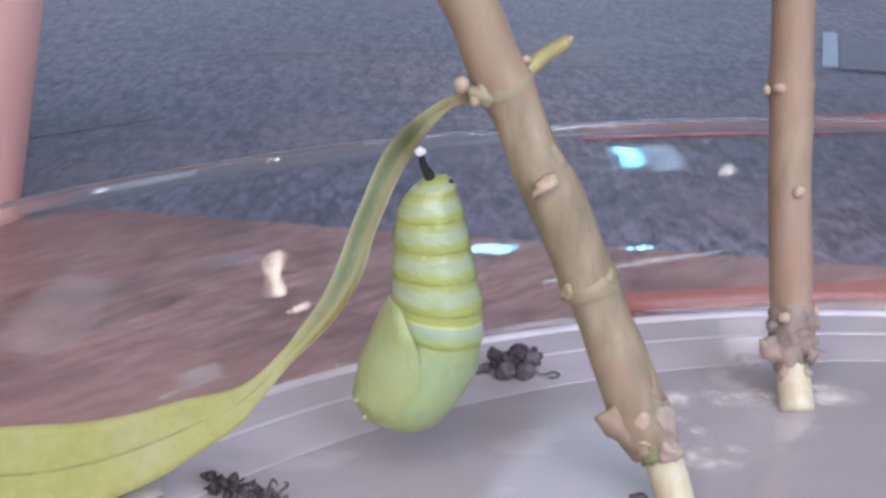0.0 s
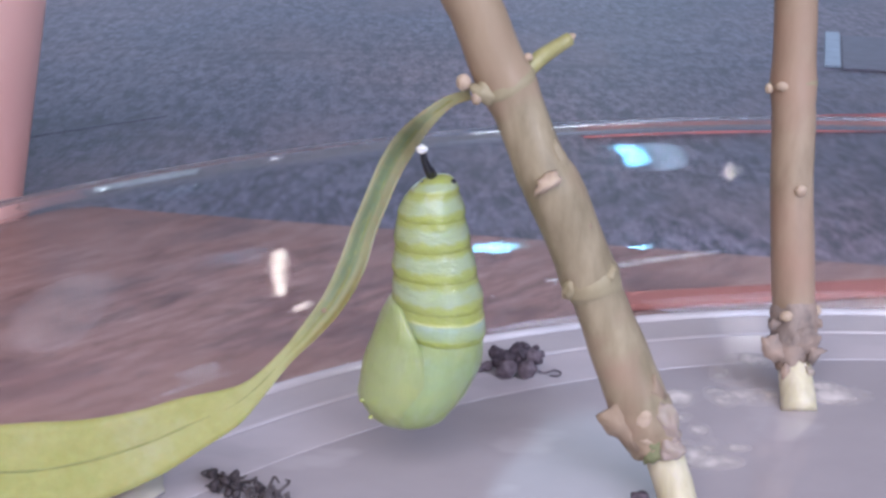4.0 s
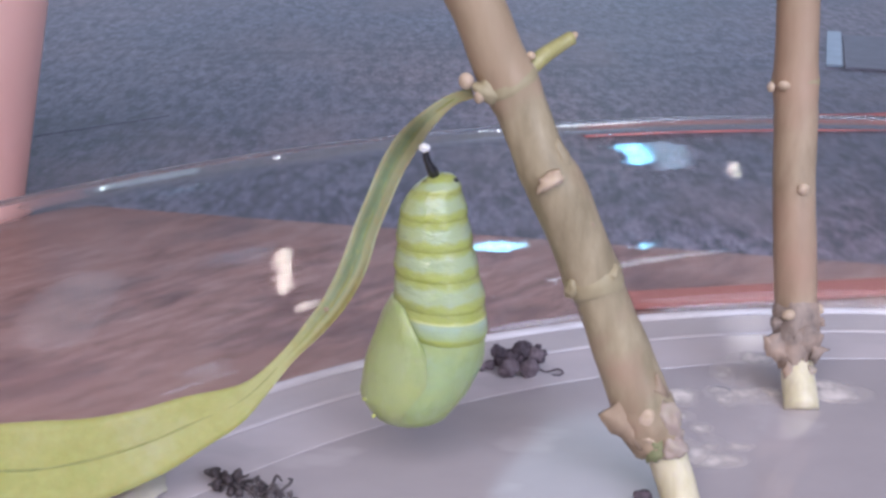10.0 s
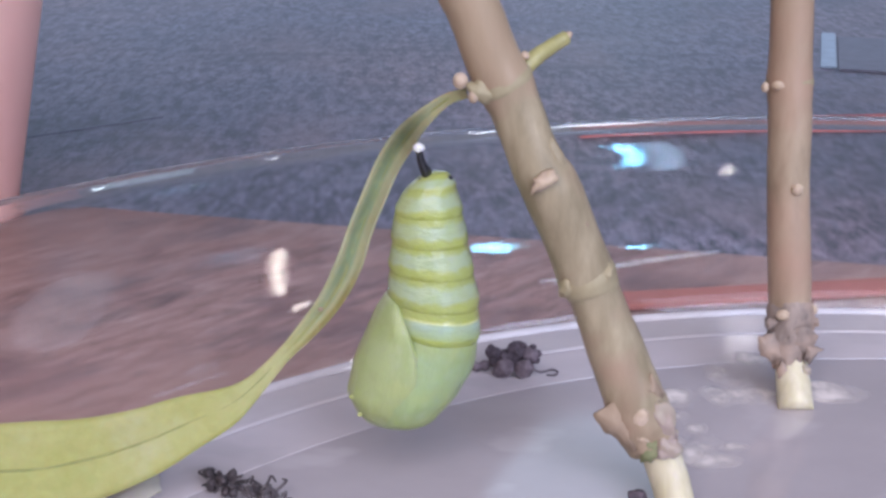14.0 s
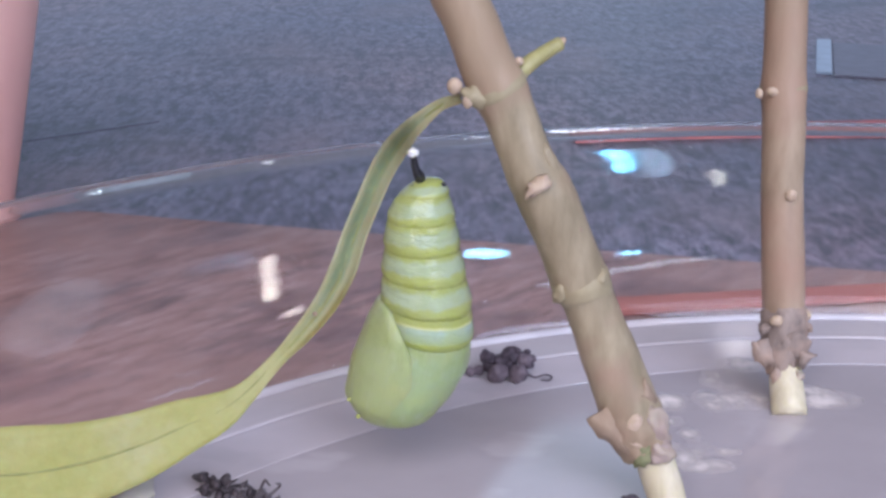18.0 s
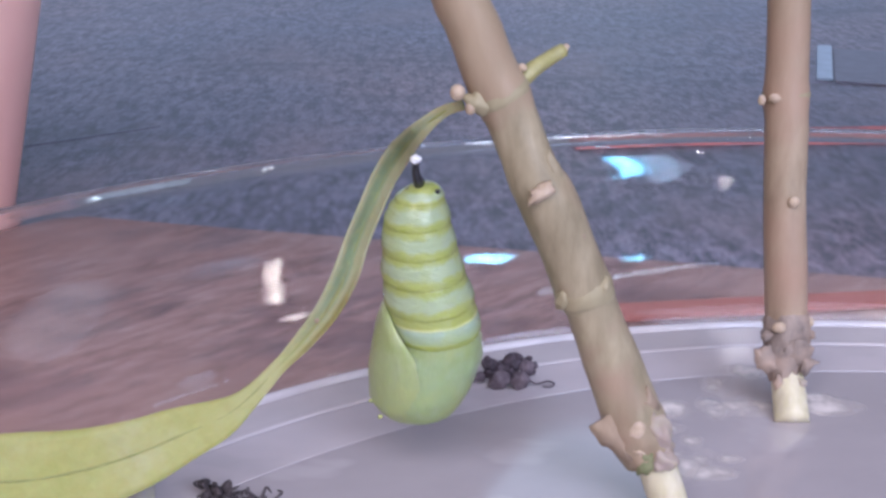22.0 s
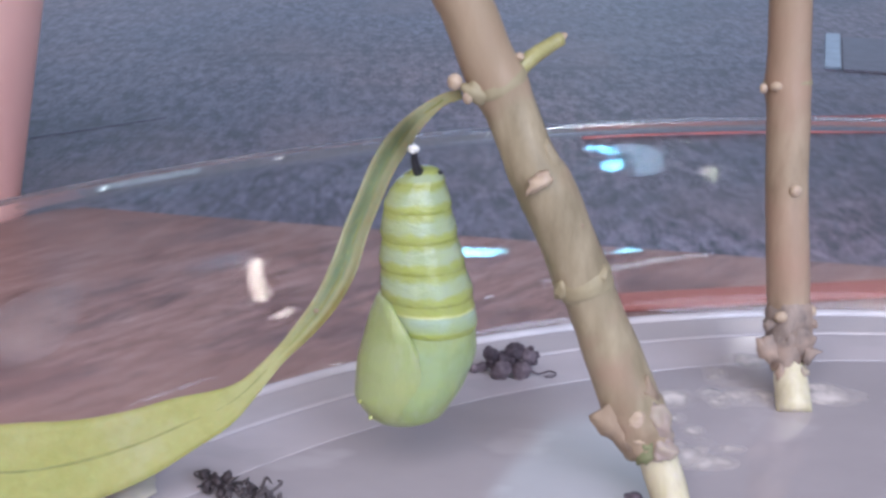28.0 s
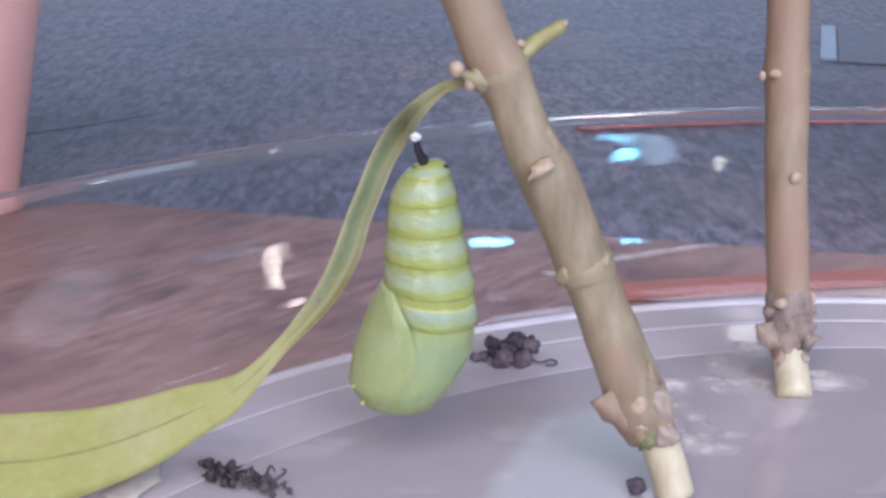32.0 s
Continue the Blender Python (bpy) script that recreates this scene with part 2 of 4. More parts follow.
def cloth_material():
    m = bpy.data.materials.new("tabletop_cloth")
    tree, bsdf = links(m)
    weave = noisy(tree, 900, 5, (0.42, 0.16, 1), rough=0.8)
    patch = noisy(tree, 22, 5, (0.7, 0.5, 1))
    warm = noisy(tree, 7, 4, (0.8, 0.6, 1.7))
    fleck = noisy(tree, 430, 5, (0.5, 0.15, 1), rough=0.75)
    colour = ramp(tree, weave, [(0.38, (0.020, 0.020, 0.040)), (0.5, (0.098, 0.092, 0.138)), (0.64, (0.190, 0.182, 0.262))])
    colour = mixed(tree, ramp(tree, patch, [(0.42, (0, 0, 0)), (0.7, (0.35, 0.35, 0.35))]), colour, (0.134, 0.125, 0.174))
    colour = mixed(tree, ramp(tree, warm, [(0.44, (0, 0, 0)), (0.60, (0.8, 0.8, 0.8))]), colour, (1.30, 0.98, 0.82), "MULTIPLY")
    # darker flecks where the surface is pitted
    colour = mixed(tree, ramp(tree, fleck, [(0.37, (0.85, 0.85, 0.85)), (0.49, (0, 0, 0))]), colour, (0.018, 0.016, 0.033))
    colour = mixed(tree, ramp(tree, fleck, [(0.54, (0, 0, 0)), (0.70, (0.45, 0.45, 0.45))]), colour, (0.20, 0.215, 0.285))
    # broad uneven tone, and pinkish patches
    blend = noisy(tree, 13, 3, (0.6, 0.35, 1))
    colour = mixed(tree, 1.0, colour, ramp(tree, blend, [(0.36, (0.76, 0.76, 0.80)), (0.64, (1.22, 1.20, 1.16))]), "MULTIPLY")
    blotches = noisy(tree, 34, 4, (0.6, 0.35, 1))
    colour = mixed(tree, ramp(tree, blotches, [(0.52, (0, 0, 0)), (0.68, (0.45, 0.45, 0.45))]), colour, (0.185, 0.140, 0.165))
    # long dark streaks across the table
    streak = noisy(tree, 60, 5, (0.12, 0.8, 1), rough=0.6)
    colour = mixed(tree, ramp(tree, streak, [(0.60, (0, 0, 0)), (0.68, (0.6, 0.6, 0.6))]), colour, (0.035, 0.030, 0.045))
    tree.links.new(colour, bsdf.inputs["Base Color"])
    bsdf.inputs["Roughness"].default_value = 0.42
    bsdf.inputs["Specular IOR Level"].default_value = 0.6
    bumped(tree, bsdf, fleck, 0.15, 0.0008)
    return m


def wood_material():
    m = bpy.data.materials.new("brown_wood")
    tree, bsdf = links(m)
    grain = noisy(tree, 380, 7, (0.28, 1, 1), rough=0.78)
    streak = noisy(tree, 46, 7, (0.42, 1, 1), rough=0.72)
    cloud = noisy(tree, 17, 4, (0.7, 1, 1))
    colour = ramp(tree, grain, [(0.36, (0.130, 0.068, 0.062)), (0.5, (0.226, 0.134, 0.123)), (0.66, (0.300, 0.204, 0.194))])
    colour = mixed(tree, ramp(tree, streak, [(0.48, (0, 0, 0)), (0.58, (0.65, 0.65, 0.65))]), colour, (0.092, 0.056, 0.064))
    colour = mixed(tree, ramp(tree, cloud, [(0.46, (0, 0, 0)), (0.60, (0.5, 0.5, 0.5))]), colour, (0.27, 0.155, 0.135))
    stroke = noisy(tree, 120, 6, (0.3, 1, 1), rough=0.75)
    colour = mixed(tree, ramp(tree, stroke, [(0.55, (0, 0, 0)), (0.64, (0.5, 0.5, 0.5))]), colour, (0.060, 0.038, 0.044))
    tree.links.new(colour, bsdf.inputs["Base Color"])
    blotches = ramp(tree, noisy(tree, 24, 4, (0.8, 1, 1)), [(0.40, (0.42, 0.42, 0.42)), (0.60, (0.62, 0.62, 0.62))])
    tree.links.new(blotches, bsdf.inputs["Roughness"])
    bumped(tree, bsdf, grain, 0.3, 0.0003)
    return m


def glass_material():
    m = bpy.data.materials.new("clear_glass")
    tree, bsdf = links(m)
    bsdf.inputs["Base Color"].default_value = (0.93, 0.96, 0.97, 1)
    bsdf.inputs["Roughness"].default_value = 0.027
    bsdf.inputs["Transmission Weight"].default_value = 1.0
    bsdf.inputs["IOR"].default_value = 1.32
    bsdf.inputs["Specular IOR Level"].default_value = 0.17
    bumped(tree, bsdf, noisy(tree, 60, 1), 0.004, 0.0004)
    return m


def skin_material(name, stops, detail=0.35, gloss=0.11):
    """Waxy pupa skin: bands along the piece's own height, mottled."""
    m = bpy.data.materials.new(name)
    tree, bsdf = links(m)
    tc = tree.nodes.new("ShaderNodeTexCoord")
    sep = tree.nodes.new("ShaderNodeSeparateXYZ")
    tree.links.new(tc.outputs["Generated"], sep.inputs[0])
    wob = node(tree, "ShaderNodeMath")
    wob.operation = "MULTIPLY_ADD"
    tree.links.new(noisy(tree, 500, 3), wob.inputs[0])
    wob.inputs[1].default_value = detail
    tree.links.new(sep.outputs["Z"], wob.inputs[2])
    off = node(tree, "ShaderNodeMath")
    off.operation = "SUBTRACT"
    tree.links.new(wob.outputs[0], off.inputs[0])
    off.inputs[1].default_value = detail / 2
    colour = ramp(tree, off.outputs[0], stops)
    blotch = ramp(tree, noisy(tree, 330, 4), [(0.40, (0, 0, 0)), (0.68, (0.35, 0.35, 0.35))])
    colour = mixed(tree, blotch, colour, (0.33, 0.40, 0.19))
    tinge = ramp(tree, noisy(tree, 150, 3), [(0.46, (0, 0, 0)), (0.66, (0.35, 0.35, 0.35))])
    colour = mixed(tree, tinge, colour, (0.40, 0.42, 0.13))
    if gloss > 0.25:
        # faint pale veins along the smooth parts
        vein = ramp(tree, noisy(tree, 420, 4, (1.0, 1.0, 0.22)), [(0.50, (0, 0, 0)), (0.66, (0.5, 0.5, 0.5))])
        colour = mixed(tree, vein, colour, (0.40, 0.47, 0.27))
        shade = ramp(tree, noisy(tree, 210, 3), [(0.34, (0.45, 0.45, 0.45)), (0.52, (0, 0, 0))])
        colour = mixed(tree, shade, colour, (0.24, 0.31, 0.10))
    tree.links.new(colour, bsdf.inputs["Base Color"])
    bsdf.inputs["Roughness"].default_value = gloss
    bsdf.inputs["Subsurface Weight"].default_value = 0.45
    bsdf.inputs["Subsurface Radius"].default_value = (0.8, 1.0, 0.35)
    bsdf.inputs["Subsurface Scale"].default_value = 0.002
    bumped(tree, bsdf, noisy(tree, 650, 4, (0.5, 0.5, 1.1) if gloss < 0.3 else (0.9, 0.9, 0.35)), 0.85 if gloss < 0.3 else 0.6, 0.0004)
    return m


YELLOW, PALE, OLIVE = (0.360, 0.408, 0.122), (0.374, 0.452, 0.30), (0.315, 0.36, 0.088)
M_BAND = skin_material("banded_skin", [(0.0, OLIVE), (0.09, OLIVE), (0.14, YELLOW), (0.22, YELLOW), (0.31, (0.375, 0.425, 0.17)), (0.38, PALE), (0.64, PALE), (0.72, (0.36, 0.42, 0.17)), (0.80, YELLOW), (1.0, YELLOW)], 0.36)
M_LAST = skin_material("last_band_skin", [(0.0, (0.33, 0.40, 0.12)), (0.16, (0.35, 0.41, 0.10)), (0.26, (0.34, 0.43, 0.23)), (0.52, (0.36, 0.47, 0.37)), (0.575, (0.36, 0.46, 0.33)), (0.60, (0.58, 0.61, 0.34)), (0.635, (0.50, 0.53, 0.20)), (0.67, YELLOW), (1.0, YELLOW)], 0.06)
M_THORAX = skin_material("thorax_skin", [(0.0, (0.30, 0.365, 0.095)), (0.2, (0.305, 0.385, 0.16)), (0.35, (0.30, 0.39, 0.19)), (0.75, (0.305, 0.40, 0.225)), (1.0, (0.33, 0.39, 0.15))], 0.35, 0.3)
M_WING = skin_material("wing_skin", [(0.0, (0.335, 0.385, 0.12)), (0.3, (0.34, 0.402, 0.178)), (1.0, (0.345, 0.412, 0.212))], 0.35, 0.36)
M_TIP = skin_material("tip_skin", [(0.0, (0.40, 0.43, 0.13)), (1.0, (0.40, 0.44, 0.15))])
M_RING = surface("pale_ring", (0.48, 0.437, 0.475), (0.56, 0.512, 0.545), 60, 0.14, bump=0.05)
# paler than the ring; the lip's bright edge line is put into this colour
M_LIP = surface("highlight_lip", (0.50, 0.47, 0.51), (0.63, 0.59, 0.63), 90, 0.14, bump=0.05)


def spot_material(name, tint, most):
    """A dried mark that thins out towards its edge."""
    m = bpy.data.materials.new(name)
    tree, bsdf = links(m)
    bsdf.inputs["Base Color"].default_value = (*tint, 1)
    bsdf.inputs["Roughness"].default_value = 0.3
    tc = tree.nodes.new("ShaderNodeTexCoord")
    away = tree.nodes.new("ShaderNodeVectorMath")
    away.operation = "DISTANCE"
    away.inputs[1].default_value = (0.5, 0.5, 0.5)
    flat = tree.nodes.new("ShaderNodeVectorMath")
    flat.operation = "MULTIPLY_ADD"
    flat.inputs[1].default_value = (1, 1, 0)
    flat.inputs[2].default_value = (0, 0, 0.5)
    tree.links.new(tc.outputs["Generated"], flat.inputs[0])
    tree.links.new(flat.outputs[0], away.inputs[0])
    blend = ramp(tree, away.outputs["Value"], [(0.16, (most, most, most)), (0.47, (0, 0, 0))])
    ragged = ramp(tree, noisy(tree, 150, 3), [(0.34, (0, 0, 0)), (0.60, (1, 1, 1))])
    amount = mixed(tree, 1.0, blend, ragged, "MULTIPLY")
    clear = tree.nodes.new("ShaderNodeBsdfTransparent")
    mix = tree.nodes.new("ShaderNodeMixShader")
    tree.links.new(amount, mix.inputs[0])
    tree.links.new(clear.outputs[0], mix.inputs[1])
    tree.links.new(bsdf.outputs[0], mix.inputs[2])
    tree.links.new(mix.outputs[0], tree.nodes["Material Output"].inputs[0])
    return m


M_SPOT = spot_material("dried_spot", (0.80, 0.72, 0.71), 1.0)
M_BASE, M_MARGIN = base_material("milky_base", 1.04), base_material("paler_base", 1.42)
M_RIM = surface("cloudy_glass_edge", (0.50, 0.54, 0.60), (0.62, 0.66, 0.72), 40, 0.12, bump=0.1)
M_RIM.node_tree.nodes["Principled BSDF"].inputs["Transmission Weight"].default_value = 0.95
M_RIM.node_tree.nodes["Principled BSDF"].inputs["IOR"].default_value = 1.45
M_CLOTH, M_WOOD, M_GLASS = cloth_material(), wood_material(), glass_material()


def leaf_material():
    m = bpy.data.materials.new("yellowing_leaf")
    tree, bsdf = links(m)
    colour = ramp(tree, noisy(tree, 130, 5), [(0.3, (0.281, 0.288, 0.079)), (0.55, (0.332, 0.329, 0.122)), (0.75, (0.360, 0.352, 0.178))])
    uv = tree.nodes.new("ShaderNodeUVMap")
    sep = tree.nodes.new("ShaderNodeSeparateXYZ")
    tree.links.new(uv.outputs[0], sep.inputs[0])
    # greener towards the stalk, where the blade is still fresh along its middle
    fresh = ramp(tree, sep.outputs["X"], [(0.03, (0.0, 0.0, 0.0)), (0.15, (1, 1, 1)), (0.38, (1, 1, 1)), (0.50, (0, 0, 0))])
    middle = ramp(tree, sep.outputs["Y"], [(0.34, (0, 0, 0)), (0.46, (1, 1, 1)), (0.74, (1, 1, 1)), (0.86, (0, 0, 0))])
    both = mixed(tree, 1.0, fresh, middle, "MULTIPLY")
    tan = ramp(tree, sep.outputs["X"], [(0.40, (1, 1, 1)), (0.62, (0, 0, 0))])
    colour = mixed(tree, tan, colour, (0.325, 0.312, 0.185))
    rim = mixed(tree, fresh, colour, (0.33, 0.335, 0.215))
    colour = mixed(tree, both, rim, (0.18, 0.235, 0.14))
    # browned lower margin where the blade is creased
    crease = ramp(tree, sep.outputs["X"], [(0.33, (0, 0, 0)), (0.40, (1, 1, 1)), (0.48, (1, 1, 1)), (0.54, (0, 0, 0))])
    margin = ramp(tree, sep.outputs["Y"], [(0.16, (1, 1, 1)), (0.30, (0, 0, 0)), (0.44, (0, 0, 0)), (0.52, (0.8, 0.8, 0.8)), (0.66, (0, 0, 0))])
    colour = mixed(tree, mixed(tree, 1.0, crease, margin, "MULTIPLY"), colour, (0.20, 0.175, 0.065))
    # fine mottling and faint side veins
    mottle = ramp(tree, noisy(tree, 620, 5), [(0.34, (0.22, 0.22, 0.22)), (0.54, (0, 0, 0))])
    colour = mixed(tree, mottle, colour, (0.23, 0.23, 0.06))
    vein = tree.nodes.new("ShaderNodeTexNoise")
    vein.inputs["Scale"].default_value, vein.inputs["Detail"].default_value = 9.0, 3.0
    span = tree.nodes.new("ShaderNodeMapping")
    span.inputs["Scale"].default_value = (7.0, 0.8, 1.0)
    span.inputs["Rotation"].default_value = (0, 0, 0.5)
    tree.links.new(uv.outputs[0], span.inputs[0])
    tree.links.new(span.outputs[0], vein.inputs["Vector"])
    colour = mixed(tree, ramp(tree, vein.outputs[0], [(0.52, (0, 0, 0)), (0.68, (0.22, 0.22, 0.22))]), colour, (0.42, 0.42, 0.15))
    tree.links.new(colour, bsdf.inputs["Base Color"])
    bsdf.inputs["Roughness"].default_value = 0.55
    bsdf.inputs["Specular IOR Level"].default_value = 0.3
    bsdf.inputs["Subsurface Weight"].default_value = 0.15
    bsdf.inputs["Subsurface Scale"].default_value = 0.001
    bumped(tree, bsdf, noisy(tree, 330, 5), 0.4, 0.0004)
    return m


M_LEAF = leaf_material()
M_RIB = surface("leaf_rib", (0.19, 0.20, 0.06), (0.27, 0.27, 0.09), 600, 0.45)


# ---- building helpers ----
def part(name, bm, material, parent=None, label=""):
    me = bpy.data.meshes.new(name)
    flat = bm.faces.layers.int.get("flat") is not None
    bm.to_mesh(me)
    bm.free()
    for p in me.polygons:
        p.use_smooth = not flat
    me.materials.append(material)
    ob = new(name, me)
    if parent:
        ob.parent = parent
    return tagged(ob, label)


def smooth_rows(rows, steps):
    """Catmull-Rom through rows of numbers."""
    rows = [np.array(r, float) for r in rows]
    pts = [2 * rows[0] - rows[1], *rows, 2 * rows[-1] - rows[-2]]
    out = []
    for i in range(1, len(pts) - 2):
        a, b, c, d = pts[i - 1:i + 3]
        for k in range(steps):
            t = k / steps
            out.append(0.5 * (2 * b + (c - a) * t + (2 * a - 5 * b + 4 * c - d) * t * t + (3 * b - a - 3 * c + d) * t ** 3))
    out.append(rows[-1])
    return out


def skin_rings(bm, rings, close=True):
    """Faces between rings of equal count, with both ends closed."""
    made = [[bm.verts.new(p) for p in ring] for ring in rings]
    n = len(made[0])
    for a, b in zip(made, made[1:]):
        for i in range(n):
            bm.faces.new((a[i], a[(i + 1) % n], b[(i + 1) % n], b[i]))
    if close:
        bm.faces.new(made[0][::-1])
        bm.faces.new(made[-1])
    bmesh.ops.recalc_face_normals(bm, faces=bm.faces[:])
    return bm


def tube(rows, steps=5, sides=20, lumps=0.03, seed=0.0):
    """A stem of changing thickness along rows of (x, y, z, radius), in millimetres."""
    bm = bmesh.new()
    pts = smooth_rows(rows, steps)
    rings = []
    for i, p in enumerate(pts):
        a, b = pts[max(i - 1, 0)], pts[min(i + 1, len(pts) - 1)]
        along = Vector((b - a)[:3]).normalized()
        side = along.cross(Vector((0, 1, 0.1))).normalized()
        other = along.cross(side).normalized()
        ring = []
        for k in range(sides):
            ang = 2 * math.pi * k / sides
            r = p[3] * (1 + lumps * noise.noise(Vector((math.cos(ang) * 1.2 + seed, math.sin(ang) * 1.2, i * 0.35))))
            ring.append((Vector(p[:3]) + (side * math.cos(ang) + other * math.sin(ang)) * r) * MM)
        rings.append(ring)
    return skin_rings(bm, rings)


def pebble(centre, size, turn=(0, 0, 0), seed=0.0, rough=0.15, cuts=2):
    """A lumpy rounded body, in millimetres."""
    bm = bmesh.new()
    bmesh.ops.create_icosphere(bm, subdivisions=cuts, radius=1.0)
    spin = Euler([radians(a) for a in turn]).to_matrix()
    for v in bm.verts:
        k = 1 + rough * noise.noise(v.co * 1.7 + Vector((seed, seed * 1.3, 0)))
        v.co = (spin @ Vector((v.co.x * size[0], v.co.y * size[1], v.co.z * size[2])) * k + Vector(centre)) * MM
    return bm


def box(size, centre=(0, 0, 0), turn=0.0, bevel=0.0):
    bm = bmesh.new()
    bmesh.ops.create_cube(bm, size=1.0)
    spin = Euler((0, 0, radians(turn))).to_matrix()
    for v in bm.verts:
        v.co = Vector((v.co.x * size[0], v.co.y * size[1], v.co.z * size[2]))
    if bevel:
        bmesh.ops.bevel(bm, geom=bm.edges[:], offset=bevel, segments=2, affect="EDGES")
    for v in bm.verts:
        v.co = spin @ v.co + Vector(centre)
    bm.faces.layers.int.new("flat")
    return bm


def turned(profile, centre, sides=160, closed=True):
    """A body turned on a vertical axis, from (radius, height) rows in millimetres; a closed profile makes a ring."""
    bm = bmesh.new()
    cols = []
    for k in range(sides):
        a = 2 * math.pi * k / sides
        cols.append([bm.verts.new(Vector((centre[0] + r * math.cos(a), centre[1] + r * math.sin(a), z)) * MM) for r, z in profile])
    n = len(profile)
    for a, b in zip(cols, cols[1:] + cols[:1]):
        for i in range(n if closed else n - 1):
            j = (i + 1) % n
            bm.faces.new((a[i], b[i], b[j], a[j]))
    bmesh.ops.recalc_face_normals(bm, faces=bm.faces[:])
    return bm


def disc(profile, centre, sides=160):
    """A solid turned body whose profile begins and ends on the axis."""
    bm = bmesh.new()
    top = bm.verts.new(Vector((centre[0], centre[1], profile[0][1])) * MM)
    low = bm.verts.new(Vector((centre[0], centre[1], profile[-1][1])) * MM)
    cols = []
    for k in range(sides):
        a = 2 * math.pi * k / sides
        cols.append([bm.verts.new(Vector((centre[0] + r * math.cos(a), centre[1] + r * math.sin(a), z)) * MM) for r, z in profile[1:-1]])
    for a, b in zip(cols, cols[1:] + cols[:1]):
        bm.faces.new((top, a[0], b[0]))
        bm.faces.new((low, b[-1], a[-1]))
        for i in range(len(a) - 1):
            bm.faces.new((a[i], a[i + 1], b[i + 1], b[i]))
    bmesh.ops.recalc_face_normals(bm, faces=bm.faces[:])
    return bm


# ---- room and table ----
TABLE_Z = -6.0


# unseen plain shell, added to close the room for bounced light and reflections
def room():
    for name, size, centre in (
            ("wall_north", (4.2, 0.1, 2.5), (0, 2.05, 0.5)), ("wall_south", (4.2, 0.1, 2.5), (0, -2.05, 0.5)),
            ("wall_east", (0.1, 4.0, 2.5), (2.05, 0, 0.5)), ("wall_west", (0.1, 4.0, 2.5), (-2.05, 0, 0.5)),
            ("ceiling", (4.2, 4.2, 0.1), (0, 0, 1.8)), ("floor", (4.2, 4.2, 0.1), (0, 0, -0.80))):
        tagged(part(name, box(size, centre), M_WALL), "plain pale plaster surface of the room", kind="structure")


def table():
    ob = new("table")
    tagged(ob, "table spread with a dark blue-grey woven cloth", "table")
    part("tabletop", box((1.9, 1.9, 0.03), (0.0, 0.75, TABLE_Z * MM - 0.016), bevel=0.002), M_CLOTH, ob, "dark blue-grey woven cover")
    part("scratch", box((0.060, 0.0011, 0.0002), (-0.106, 0.332, TABLE_Z * MM - 0.0009), 36.5), M_BLUE_GREY, ob, "faint pale scratch")
    for x in (-0.85, 0.85):
        for y in (-0.1, 1.6):
            part("leg", box((0.06, 0.06, 0.715), (x, y, -0.3945), bevel=0.003), M_WOOD, ob)


def board():
    ob = part("wooden_board", box((0.62, 0.40, 0.004), (0.0, 0.0, 0.0), -57.5, 0.001), M_WOOD)
    ob.matrix_world = pose(-0.125, 0.058, TABLE_Z * MM + 0.001, 0, 0, 45)
    tagged(ob, "thin reddish-brown wooden board with a streaky grain", "board")


def red_strips():
    for x, y, z, long, wide, turn, material in ((100, 205.5, TABLE_Z + 3.8, 150, 6.5, 8, M_RED), (142, 344, TABLE_Z - 0.4, 210, 13, 6, M_DULL)):
        ob = part("red_ribbon", box((long * MM, wide * MM, 0.0012), (0, 0, 0), bevel=0.0004), material)
        ob.matrix_world = pose(x * MM, y * MM, z * MM, 0, 0, turn)
        tagged(ob, "flat red woven ribbon lying beyond the dish", "ribbon", "red ribbons")


# ---- dish ----
DISH = (62.6, 37.3)


